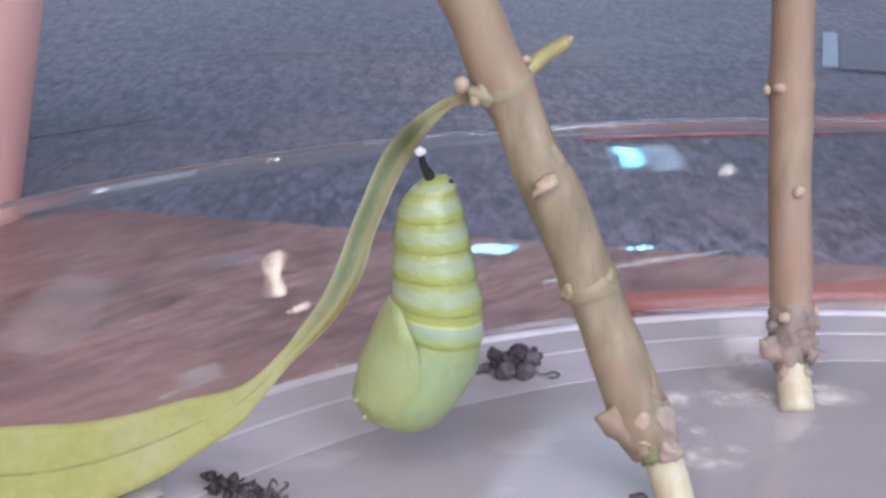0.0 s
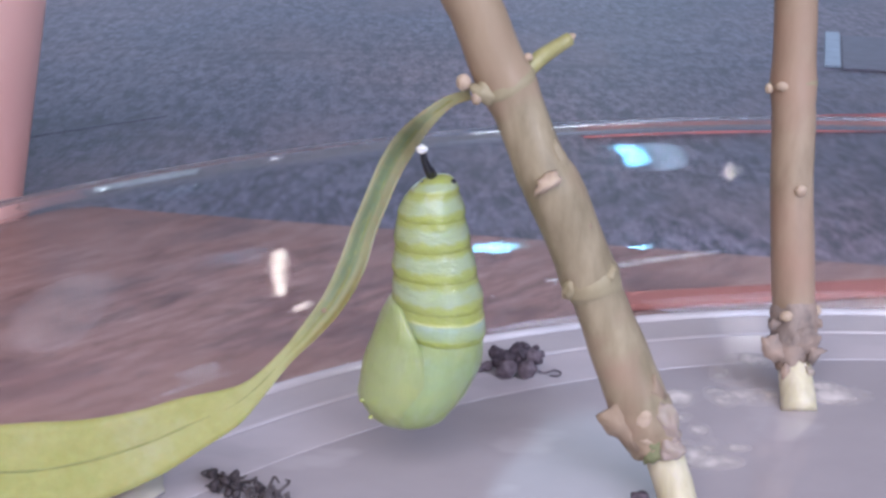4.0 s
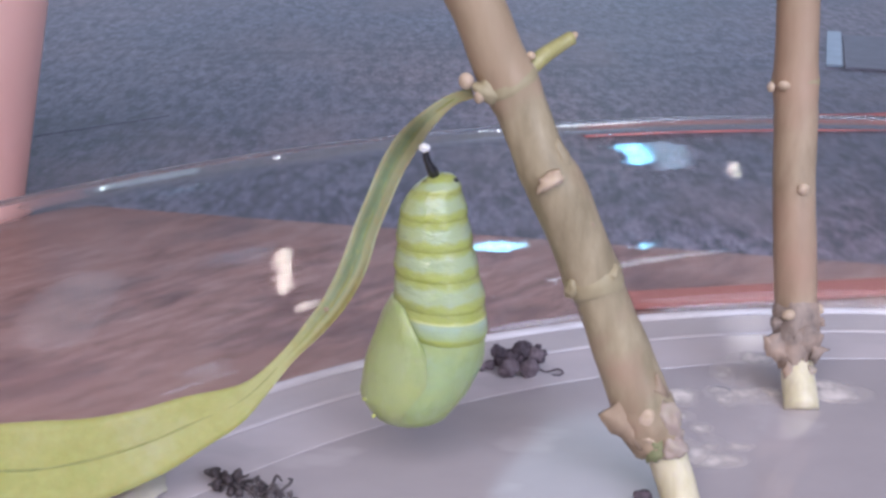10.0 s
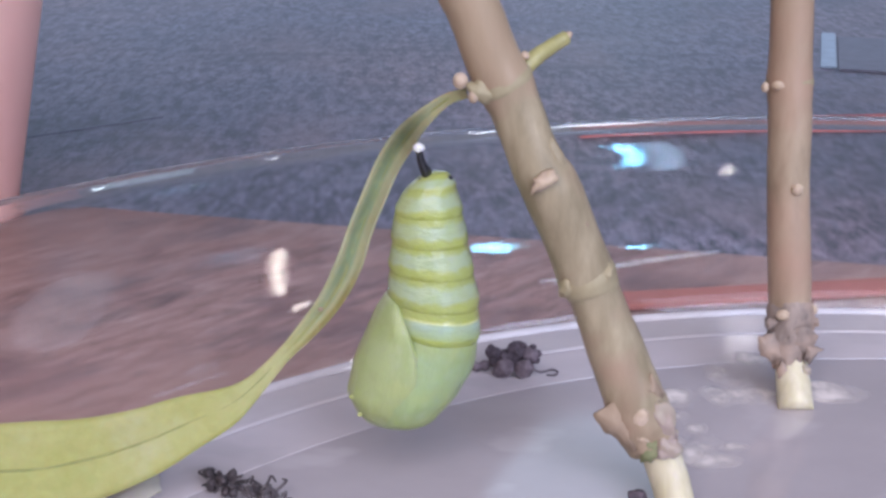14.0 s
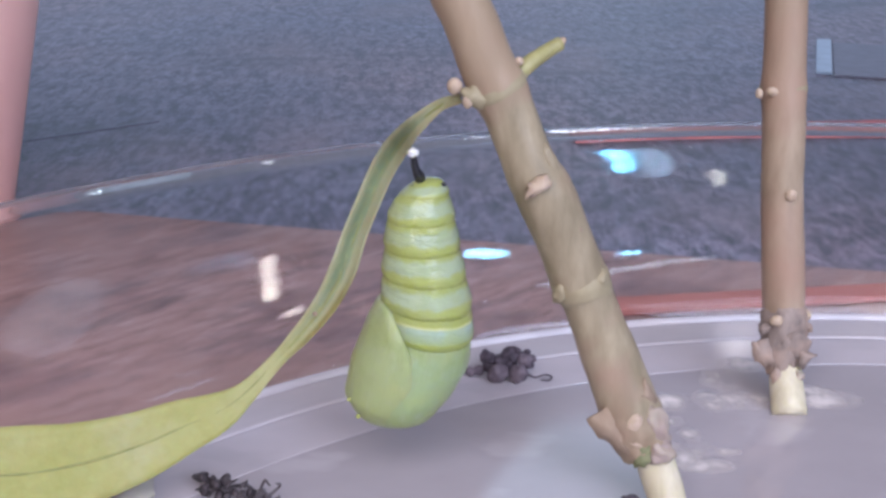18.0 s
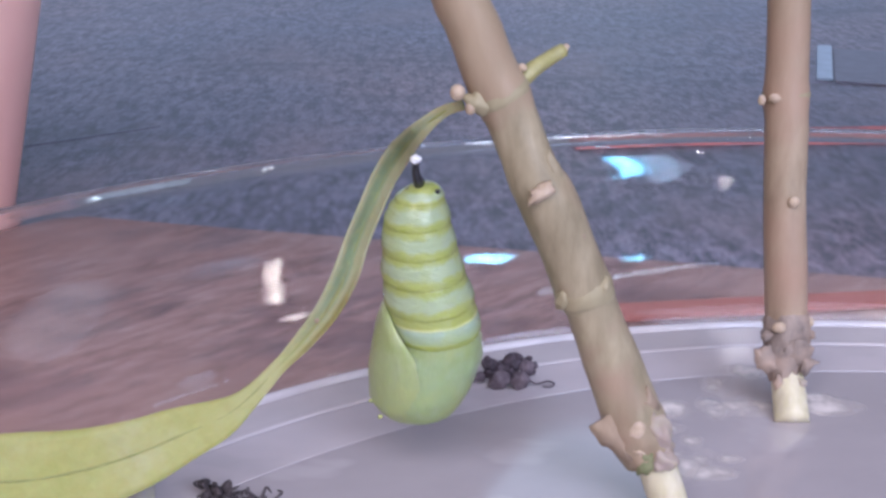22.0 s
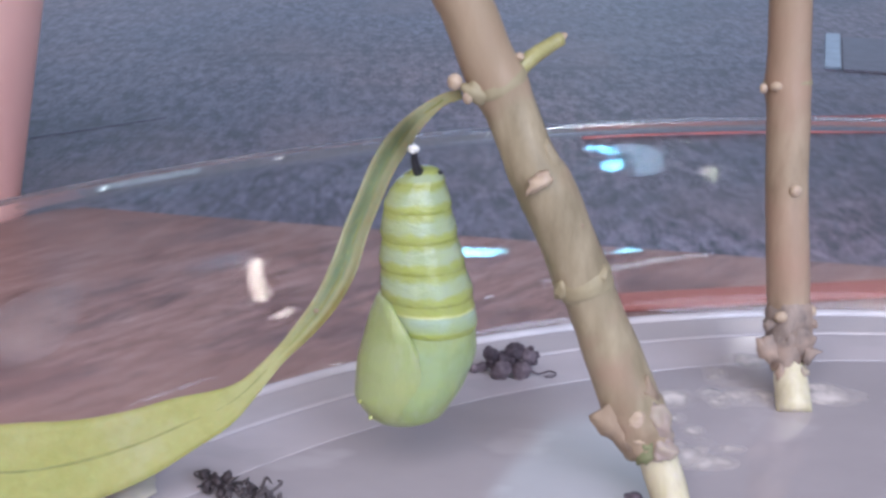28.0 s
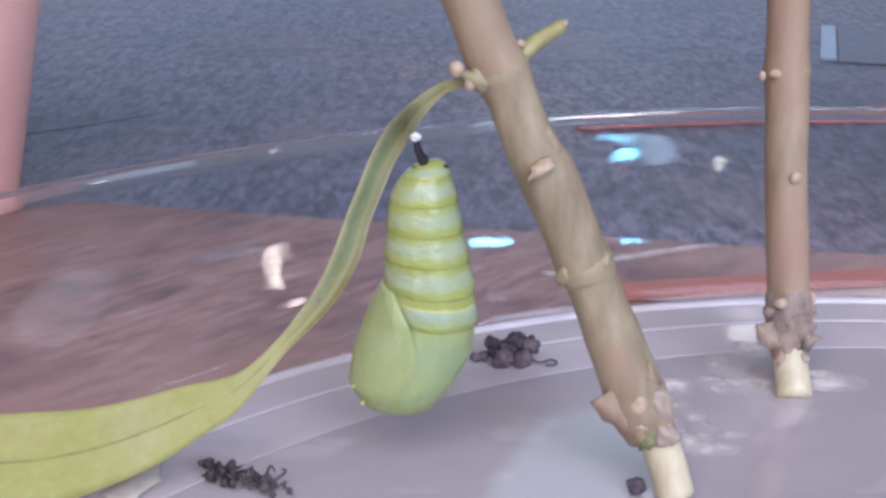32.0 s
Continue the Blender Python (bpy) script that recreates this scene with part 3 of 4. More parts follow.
def dish():
    ob = new("glass_dish")
    tagged(ob, "shallow clear glass dish with flared wall and milky base", "dish")
    part("base_ring", turned([(140.4, -2.4), (140.4, 0.02), (140.8, 0.13), (141.6, 0.06), (142.0, 0.06), (146.6, 0.12), (147.0, 0.12), (147.3, 0.1), (147.5, -0.1), (147.6, -1.0), (147.6, -2.4)], DISH, 240), M_RING, ob, "paler raised ring round the base")
    part("base_lip", turned([(147.8, -2.4), (147.8, 0.3), (148.2, 0.75), (148.8, 0.75), (149.3, 0.3), (149.5, -1.0), (149.3, -2.4)], DISH, 240), M_LIP, ob, "moulded lip with its bright edge line put into the colour")
    part("base_margin", turned([(130.45, -2.4), (130.45, -0.2), (130.5, 0.0), (130.55, 0.004), (130.8, 0.004), (139.8, 0.004), (140.1, 0.004), (140.15, -0.2), (140.2, -2.4)], DISH, 240), M_MARGIN, ob, "paler outer zone of the base")
    part("base", disc([(0, 0.0), (40, 0.0), (90, 0.0), (120, 0.0), (130.1, 0.0), (130.3, 0.0), (130.36, -0.02), (130.4, -0.2), (130.4, -2.6), (90, -2.8), (0, -2.8)], DISH, 240), M_BASE, ob, "glossy milky white base")
    inner = [(149.8, -2.6), (150.0, 0.2), (150.8, 1.4)]
    # the flare eases from 46.6 to 40.6 degrees
    r, z = 152.2, 2.8
    for k in range(15):
        inner.append((r, z))
        r += 1.41 / math.tan(radians(46.4 - 0.4 * k))
        z += 1.41
    inner += [(174.4, 24.0)]
    upper = inner + [(174.7, 24.35), (175.1, 24.6), (175.6, 24.75), (176.3, 24.82), (177.4, 24.85), (180.0, 24.85), (181.8, 24.85)]
    lower = []
    for k, (r, z) in enumerate(upper):
        (r0, z0), (r1, z1) = upper[max(k - 1, 0)], upper[min(k + 1, len(upper) - 1)]
        long = math.hypot(r1 - r0, z1 - z0)
        lower.append((r + 0.18 * (z1 - z0) / long, z - 0.18 * (r1 - r0) / long))
    wall = part("wall", turned(upper + lower[::-1], DISH, 240), M_GLASS, ob, "clear flared glass wall with a flat flange")
    bead = [(182.1 + 0.32 * math.cos(a * math.pi / 5), 24.78 + 0.32 * math.sin(a * math.pi / 5)) for a in range(10)]
    rim = part("rim", turned(bead, DISH, 240), M_RIM, ob, "thin pale rounded glass edge")
    wall.visible_shadow = rim.visible_shadow = False
    return ob


# ---- milkweed cuttings ----
FACING = Vector((0, -0.94, 0.34))


def leaf(parent):
    """A long drooping leaf, folded along its rib near the stalk and flat towards its tip: x, y, z, width, fold."""
    rows = [
        (2.68, 128.74, 49.68, 1.09, 0.00), (0.37, 129.94, 48.60, 1.35, 0.10), (-2.44, 131.11, 45.97, 2.12, 0.40),
        (-4.60, 135.14, 42.43, 2.91, 0.90), (-6.39, 136.62, 39.17, 2.97, 1.20), (-8.10, 136.76, 35.18, 2.95, 1.40),
        (-9.70, 136.92, 31.24, 3.00, 1.50), (-11.2, 136.41, 26.90, 3.25, 1.40), (-13.45, 136.40, 22.50, 2.95, 1.00)]
    rows += [
        (-16.35, 135.62, 18.89, 2.40, 0.70), (-19.24, 133.61, 16.28, 1.84, 0.20), (-22.64, 131.42, 13.21, 2.70, 0.00),
        (-25.76, 129.22, 11.65, 4.75, 0.00), (-30.14, 127.25, 10.50, 6.64, 0.30), (-35.08, 125.13, 9.06, 8.21, 0.40),
        (-41.21, 123.13, 7.97, 9.75, 0.40), (-47.19, 121.33, 7.75, 11.1, 0.40), (-53.04, 119.93, 8.4, 9.9, 0.30),
        (-57.71, 119.23, 8.93, 3.79, 0.10), (-59.43, 118.96, 9.37, 0.50, 0.00)]
    pts = smooth_rows(rows, 5)
    across = 8
    bm = bmesh.new()
    uv = bm.loops.layers.uv.new("UVMap")
    n = len(pts)
    front, back = [], []
    mids = []
    for i, p in enumerate(pts):
        a, b = pts[max(i - 1, 0)], pts[min(i + 1, n - 1)]
        along = Vector((b - a)[:3]).normalized()
        side = along.cross(FACING).normalized()
        face = side.cross(along).normalized()
        if face.dot(FACING) < 0:
            face = -face
        f_row, b_row = [], []
        for k in range(across + 1):
            s = 2 * k / across - 1
            wave = 0.25 * noise.noise(Vector((i * 0.16, s * 1.3, 3.0))) * min(1.0, p[3] / 5)
            q = Vector(p[:3]) + side * (s * p[3] / 2) + face * (-(1 - abs(s) ** 1.3) * p[4] + wave)
            f_row.append(bm.verts.new((q + face * 0.12) * MM))
            b_row.append(bm.verts.new((q - face * 0.12) * MM))
            if k == across // 2:
                mids.append((*(q + face * 0.05), max(0.1, min(0.18, p[3] * 0.02))))
        front.append(f_row)
        back.append(b_row)

    def quad(vs, us):
        f = bm.faces.new(vs)
        for loop, u in zip(f.loops, us):
            loop[uv].uv = u

    for i in range(n - 1):
        for k in range(across):
            u = [(j / n, m / across) for j, m in ((i, k), (i + 1, k), (i + 1, k + 1), (i, k + 1))]
            quad((front[i][k], front[i + 1][k], front[i + 1][k + 1], front[i][k + 1]), u)
            quad((back[i][k + 1], back[i + 1][k + 1], back[i + 1][k], back[i][k]), u[::-1])
        for k in (0, across):
            u = [(i / n, k / across)] * 4
            quad((front[i][k], back[i][k], back[i + 1][k], front[i + 1][k]), u)
    bmesh.ops.recalc_face_normals(bm, faces=bm.faces[:])
    blade = part("leaf", bm, M_LEAF, parent, "long drooping yellow-green leaf")
    part("leaf_spot", pebble((-14.6, 135.6, 21.6), (0.34, 0.25, 0.3), (0, 0, 0), 2.0, 0.4), M_FLAP, blade, "small brown leaf spot")
    part("midrib", tube([(m[0], m[1], m[2], m[3]) for m in mids[4::4]], 2, 8, 0.0), M_RIB, blade)
    return blade


def collar(parent, rows, seed, material, torn=1.0):
    """A torn sleeve of bark round a stem's foot, ragged at its lower edge."""
    pts = smooth_rows(rows, 4)
    sides = 40
    outer, inner = [], []
    for i, p in enumerate(pts):
        a, b = pts[max(i - 1, 0)], pts[min(i + 1, len(pts) - 1)]
        along = Vector((b - a)[:3]).normalized()
        side = along.cross(Vector((0, 1, 0.1))).normalized()
        other = along.cross(side).normalized()
        k = i / (len(pts) - 1)
        for ring, thick in ((outer, 0.0), (inner, 0.35)):
            row = []
            for n in range(sides):
                ang = 2 * math.pi * n / sides
                d = Vector((math.cos(ang), math.sin(ang), 0))
                r = p[3] * (1 + 0.10 * noise.noise(Vector((d.x * 2.2 + seed, d.y * 2.2, i * 0.45))) + 0.04 * noise.noise(Vector((d.x * 7 + seed, d.y * 7, i * 1.3)))) - thick
                tear = k ** 3 * torn * noise.noise(Vector((d.x * 2.1, d.y * 2.1 + seed, 1.0)))
                row.append((Vector(p[:3]) + along * tear + (side * d.x + other * d.y) * r) * MM)
            ring.append(row)
    return part("bark_collar", skin_rings(bmesh.new(), outer + inner[::-1], False), material, parent, "torn ragged sleeve of bark round the foot")


def shred(parent, corners, thick, seed, material=None, name="bark_flap", label="loose torn scrap of bark", axis=(0, 1, 0)):
    """A thin torn scrap of bark with the given outline, slightly curled."""
    bm = bmesh.new()
    outline = []
    n = len(corners)
    for i in range(n):
        a, b = Vector(corners[i]), Vector(corners[(i + 1) % n])
        for k in range(4):
            p = a.lerp(b, k / 4)
            outline.append(p + 0.3 * noise.noise_vector(p * 2.6 + Vector((seed, 0, 0))))
    mid = sum(outline, Vector()) / len(outline) - Vector(axis) * 0.35 * (-1 if axis[2] else 1)
    faces = []
    for off in (-thick / 2, thick / 2):
        ring = [bm.verts.new((p + Vector(axis) * off) * MM) for p in outline]
        hub = bm.verts.new((mid + Vector(axis) * off) * MM)
        for a, b in zip(ring, ring[1:] + ring[:1]):
            bm.faces.new((hub, a, b))
        faces.append(ring)
    for i in range(len(outline)):
        j = (i + 1) % len(outline)
        bm.faces.new((faces[0][i], faces[0][j], faces[1][j], faces[1][i]))
    bmesh.ops.recalc_face_normals(bm, faces=bm.faces[:])
    return part(name, bm, material or M_FLAP, parent, label)


def flap(parent, base, size, turn, seed, material=None, label="loose ragged scrap of brown bark"):
    """A ragged scrap of loose bark."""
    bm = pebble(base, size, turn, seed, 0.5, 3)
    for v in bm.verts:
        v.co += 0.0002 * noise.noise_vector(v.co * 900 + Vector((seed, 0, 0)))
    return part("bark_flap", bm, material or M_FLAP, parent, label)


def leaning_cutting():
    ob = new("milkweed_cutting")
    tagged(ob, "leaning tan milkweed stem with one drooping leaf", "plant stem", "milkweed cuttings")
    part("shoot", tube([(-3.2, 125.6, 92, 2.6), (-1.2, 126.8, 76, 2.6), (0.35, 127.6, 67, 2.65), (1.85, 128.3, 61.7, 2.85), (3.55, 128.6, 58.2, 2.9), (5.4, 129, 53.4, 3.0),
                        (6.8, 129.1, 50.6, 3.15), (8.35, 128.9, 47.2, 2.8), (10.3, 128.2, 42.3, 2.95), (11.6, 128.1, 40, 3.25), (12.6, 128.1, 37.9, 3.3), (14.5, 128.3, 33.5, 3.15),
                        (16.35, 128.6, 28.9, 3.3), (17.4, 128.7, 26.5, 3.0), (18.7, 128.7, 23.2, 3.1), (21.0, 128.7, 17.5, 3.4), (22.9, 128, 12.7, 3.5), (24.5, 127.7, 8.9, 3.2), (25.2, 127.6, 7.2, 2.5)]), M_BARK, ob)
    part("peeled_end", tube([(24.9, 127.7, 8.6, 2.2), (25.8, 127.5, 7, 2.3), (27.3, 126.6, 2.9, 2.3), (28.0, 125.9, 0.1, 2.3)], 4), M_PITH, ob, "pale peeled stem end")
    leaf(ob)
    part("twig", tube([(8.2, 129.6, 51.6, 1.0), (10.2, 130.6, 53.2, 0.95), (12.0, 131.8, 54.2, 0.85), (13.6, 132.6, 55.0, 0.8)], 4, 12), M_TWIG, ob, "cut green leaf stalk")
    part("twig_end", pebble((13.7, 132.6, 55.1), (0.45, 0.6, 0.7), (0, 40, 0), 3.0), M_BUD, ob)
    for c, s, turn in (((2.0, 127.6, 51.3), (0.85, 0.9, 0.95), (0, 0, 0)), ((3.5, 126.9, 50.0), (0.65, 0.7, 1.05), (0, 15, 0)), ((8.9, 129.0, 53.7), (0.55, 0.6, 0.5), (0, 0, 0)),
                       ((22.9, 124.6, 12.6), (1.0, 0.5, 1.25), (0, 10, 0))):
        part("bud", pebble(c, s, turn, c[0]), M_BUD, ob, "small pale bud")
    part("petiole_base", pebble((4.4, 127.4, 50.2), (1.7, 1.2, 1.15), (0, 25, 0), 6.0, 0.3, 3), M_NODE, ob, "swollen yellowish leaf base")
    shred(ob, [(9.5, 124.7, 39.7), (9.9, 124.8, 41.2), (10.7, 124.9, 42.0), (12.0, 124.9, 42.3), (12.5, 124.7, 41.3), (11.6, 124.6, 40.6), (10.6, 124.6, 40.0)], 0.8, 8.0, M_BUD, "leaf_scar", "pale raised leaf scar")
    for c, r in (((6.7, 129.1, 50.8), 3.22),):
        part("node_ring", tube([(c[0] - 0.55, c[1], c[2] + 1.1, r * 0.86), (c[0] - 0.2, c[1], c[2] + 0.4, r * 0.985), (c[0] + 0.25, c[1], c[2] - 0.5, r * 0.985), (c[0] + 0.6, c[1], c[2] - 1.2, r * 0.85)], 3), M_NODE, ob)
    part("bark_ridge", pebble((12.5, 127.0, 43.0), (0.75, 0.9, 2.3), (0, -22, 0), 5.0, 0.25, 3), M_BARK, ob, "slight raised ridge beside the scar")
    for c, r in (((15.9, 125.95, 35.7), 0.24), ((15.2, 125.9, 34.6), 0.13), ((9.2, 126.4, 46.0), 0.12)):
        part("bark_speck", pebble(c, (r, r * 0.5, r * 1.3), (0, 0, 0), c[2], 0.4), M_FLAP, ob, "tiny dark speck in the bark")
    part("leaf_scar", pebble((18.35, 127.0, 29.6), (0.8, 1.2, 1.25), (0, 35, 0), 8.0, 0.4, 3), M_NODE, ob)
    part("leaf_scar", pebble((14.0, 127.0, 28.1), (0.8, 1.3, 1.5), (0, 15, 0), 9.0, 0.4, 3), M_NODE, ob)
    part("node_ring", tube([(15.6, 128.5, 30.8, 2.9), (16.1, 128.6, 29.5, 3.27), (16.6, 128.6, 28.3, 3.36), (17.0, 128.7, 27.4, 3.2), (17.5, 128.7, 26.2, 2.8)], 4, 24, 0.05, 2.0), M_NODE, ob)
    collar(ob, [(21.4, 128.4, 16.6, 3.15), (22.6, 128, 13.4, 3.45), (23.6, 127.8, 10.7, 3.6), (24.5, 127.7, 8.7, 3.4), (25.2, 127.6, 7.4, 3.0)], 3.0, M_BARK)
    shred(ob, [(21.0, 126.2, 15.2), (19.4, 125.8, 14.0), (17.4, 125.6, 12.5), (19.0, 125.4, 10.6), (21.4, 125.0, 9.0), (22.6, 124.9, 8.4), (23.4, 125.0, 11.0)], 0.5, 1.0)
    shred(ob, [(24.0, 126.4, 17.6), (25.8, 126.8, 14.6), (25.2, 126.0, 14.0), (23.8, 125.6, 15.6)], 0.35, 2.0)
    shred(ob, [(25.2, 125.4, 11.2), (27.6, 125.8, 10.4), (27.4, 125.4, 9.4), (25.6, 125.0, 8.4)], 0.4, 3.0, M_PEEL)
    shred(ob, [(19.4, 127.2, 20.4), (18.5, 127.2, 18.6), (19.0, 126.8, 16.6), (20.3, 126.4, 17.6)], 0.3, 4.0)
    flap(ob, (24.1, 124.6, 8.3), (0.95, 0.5, 1.55), (0, 15, 0), 4.0, M_MOULD, "dark greenish mouldy scrap of bark")
    flap(ob, (26.2, 125.0, 8.6), (1.7, 0.8, 1.4), (0, 20, 0), 11.0, M_PEEL, "greyish loose peel of bark")
    flap(ob, (25.6, 125.4, 12.2), (1.5, 0.9, 2.4), (0, -22, 0), 13.0, M_PEEL, "greyish loose peel of bark")
    flap(ob, (23.4, 124.6, 9.9), (0.9, 0.35, 0.35), (0, 20, 0), 17.0, M_BUD, "pale torn edge of bark")
    return ob


def upright_cutting():
    ob = new("milkweed_cutting")
    tagged(ob, "upright tan milkweed stem with a pale peeled foot", "plant stem", "milkweed cuttings")
    part("shoot", tube([(45.5, 164.8, 90, 2.7), (46.0, 164.7, 76, 2.7), (46.35, 164.6, 63.4, 2.75), (47, 164.5, 54.6, 2.85), (47.4, 164, 47.1, 2.9), (47.5, 163.7, 43.3, 3.15), (47.7, 162.9, 40, 2.95), (47.8, 162.5, 37.2, 2.95),
                        (48, 161.3, 29.5, 2.9), (48.4, 159.6, 21.8, 2.95), (48.9, 158.5, 14.6, 2.95), (49.15, 157.6, 10.7, 2.85), (49.0, 157, 8.2, 2.7), (49.1, 156.4, 6.0, 2.2), (49.3, 156.1, 4.6, 1.8)], 5, 20, 0.03, 4.0), M_BARK_RED, ob)
    part("peeled_end", tube([(49.5, 156.1, 4.8, 2.2), (49.3, 154.0, 2.8, 2.35), (49.2, 151.0, 0.1, 2.4)], 4), M_PITH, ob, "pale peeled stem end")
    for c, s in (((43.8, 162.0, 43.0), (0.55, 0.6, 0.75)), ((48.4, 158.2, 29.7), (0.85, 0.55, 0.9)), ((45.4, 161.3, 43.4), (1.0, 0.6, 0.7)), ((47.2, 154.9, 12.6), (0.95, 0.5, 0.8)), ((52.2, 157.5, 12.4), (0.6, 0.7, 0.9))):
        part("bud", pebble(c, s, (0, 0, 0), c[2]), M_BUD, ob, "small pale bud")
    part("node_ring", tube([(47.4, 164.0, 44.4, 3.0), (47.5, 163.8, 43.4, 3.22), (47.55, 163.5, 42.2, 3.0)], 4), M_NODE, ob)
    collar(ob, [(48.9, 158.4, 13.2, 2.98), (49.1, 157.6, 11.2, 3.3), (49.0, 157.1, 8.8, 3.2), (48.85, 156.5, 6.8, 2.85), (49.0, 156.1, 5.2, 2.45), (49.05, 155.8, 4.3, 2.2)], 7.0, M_COLLAR, 2.2)
    shred(ob, [(46.4, 155.2, 9.9), (45.0, 154.8, 9.6), (43.9, 154.5, 9.3), (44.2, 154.4, 7.6), (44.5, 154.3, 6.8), (46.0, 154.0, 5.9), (47.2, 153.8, 7.0)], 0.4, 5.0, M_COLLAR)
    shred(ob, [(50.6, 154.4, 8.6), (52.0, 154.6, 8.1), (53.3, 154.8, 7.4), (52.2, 154.4, 6.9), (51.2, 153.9, 5.6), (50.4, 153.7, 6.4)], 0.4, 6.0, M_COLLAR)
    shred(ob, [(47.4, 153.9, 6.2), (48.2, 153.6, 5.4), (48.0, 153.4, 4.0), (47.3, 153.6, 3.4), (46.9, 153.9, 4.6)], 0.3, 9.0, M_COLLAR)
    shred(ob, [(50.2, 153.5, 5.6), (51.4, 153.6, 5.2), (51.5, 153.5, 4.4), (50.4, 153.2, 4.0)], 0.3, 12.0, M_PEEL)
    flap(ob, (45.9, 155.8, 11.0), (0.8, 0.6, 0.9), (0, 20, 0), 14.0, M_COLLAR)
    flap(ob, (52.2, 156.2, 11.0), (0.6, 0.5, 0.7), (0, -20, 0), 15.0, M_COLLAR)
    flap(ob, (50.0, 154.2, 9.2), (1.8, 0.35, 1.9), (0, 10, 0), 16.0, M_COLLAR, "greyish loose peel of bark")
    return ob


# ---- chrysalis ----
BACK = 1.8
HANG = Vector((-2.63, 133.6, 42.58))
# joints of the body below the hanging point, in millimetres: sideways, down
JOINTS = [(0.0, 0.0), (1.3, 3.3), (1.0, 4.9), (0.7, 7.95), (0.7, 11.4), (0.95, 14.95), (1.4, 18.7), (1.9, 22.6)]
PROFILE = [(3.0, 1.35, 0.7), (3.15, 1.3, 1.3), (3.45, 1.2, 1.8), (3.9, 1.02, 2.3), (4.5, 0.8, 2.8), (5.45, 0.5, 3.32), (6.8, 0.35, 3.8), (8.28, 0.27, 4.15), (9.7, 0.32, 4.35), (11.1, 0.42, 4.52),
           (12.7, 0.55, 4.77), (14.35, 0.7, 5.02), (16.0, 0.95, 5.24), (17.6, 1.2, 5.42), (19.0, 1.4, 5.52), (20.6, 1.65, 5.5), (22.66, 2.0, 5.38), (25.1, 2.25, 5.15), (26.8, 2.3, 5.05)]


def girth(down):
    """Sideways shift and radius of the abdomen at a depth below the hanging point."""
    rows = PROFILE
    for a, b in zip(rows, rows[1:]):
        if down <= b[0]:
            k = max(0.0, (down - a[0]) / (b[0] - a[0]))
            return a[1] + (b[1] - a[1]) * k, a[2] + (b[2] - a[2]) * k
    return rows[-1][1], rows[-1][2]


def segment_mesh(top, low, first):
    rings = []
    rows = []
    if not first:
        rows.append((top - 0.8, 0.93))
        rows.append((top - 0.3, 0.962))
    for k in range(11):
        s = k / 10
        # a low swell, fullest towards the lower edge
        bulge = 0.975 + 0.040 * math.sin(math.pi * s ** 1.7) ** 0.8
        if first and s < 0.5:
            bulge = 1.0 + 0.02 * s
        rows.append((top + (low - top) * s, bulge))
    rows.append((low + 0.3, 0.955))
    for down, k in rows:
        shift, r = girth(down)
        ring = []
        for i in range(36):
            a = 2 * math.pi * i / 36
            w = 1 + 0.02 * noise.noise(Vector((math.cos(a) * 2, math.sin(a) * 2, down * 0.9))) + 0.012 * noise.noise(Vector((math.cos(a) * 6, math.sin(a) * 6, down * 2.1)))
            ring.append(Vector((shift + r * k * w * math.cos(a), BACK + r * k * w * 0.97 * math.sin(a), -down)) * MM)
        rings.append(ring)
    return skin_rings(bmesh.new(), rings)


def swollen(rows, sides=36):
    """A lofted body from rows of (down, left, right, mid depth, half depth)."""
    rings = []
    for down, left, right, mid, half in smooth_rows(rows, 4):
        cx, rx = (left + right) / 2, (right - left) / 2
        ring = []
        for i in range(sides):
            c, s = math.cos(2 * math.pi * i / sides), math.sin(2 * math.pi * i / sides)
            lump = 1 + 0.022 * noise.noise(Vector((c * 2.4, s * 2.4, down * 0.22))) + 0.010 * noise.noise(Vector((c * 6, s * 6, down * 0.7)))
            ring.append(Vector((cx + rx * lump * c, BACK + mid + half * lump * s, -down)) * MM)
        rings.append(ring)
    return skin_rings(bmesh.new(), rings)


# down, left, right, middle and half depth of the thorax
THORAX = [(21.4, -2.6, 7.0, 0, 4.9), (23.3, -3.6, 7.3, 0, 5.15), (24.9, -5.0, 7.35, 0, 5.35), (26.5, -6.2, 7.2, 0, 5.5), (28.2, -6.85, 6.5, 0, 5.55), (29.8, -7.1, 5.9, 0, 5.5), (31.3, -7.2, 5.05, 0, 5.2),
          (32.6, -6.5, 4.25, 0, 4.6), (33.8, -5.7, 3.3, 0, 3.7), (34.7, -4.7, 2.0, 0, 2.5), (35.2, -3.4, 0.4, 0, 1.3), (35.4, -2.2, -0.9, 0, 0.5)]
# down, left, right and half depth of the body under the wing case, and where the case's free edge lies
WING = [(18.3, -4.25, 6.85, 5.3, -4.0), (18.8, -4.55, 6.9, 5.35, -3.45), (19.8, -4.95, 7.0, 5.4, -2.75), (20.8, -5.35, 7.1, 5.4, -2.1), (22.7, -5.85, 7.3, 5.45, -0.85), (24.9, -6.4, 7.35, 5.5, 0.25), (26.7, -6.85, 7.2, 5.6, 0.85),
        (28.3, -7.05, 6.5, 5.58, 0.95), (29.8, -7.2, 5.9, 5.52, 0.5), (31.3, -7.3, 5.05, 5.22, -0.2), (32.6, -6.6, 4.25, 4.62, -0.9), (33.8, -5.75, 3.3, 3.72, -1.6), (34.6, -4.85, 2.2, 2.65, -2.2)]


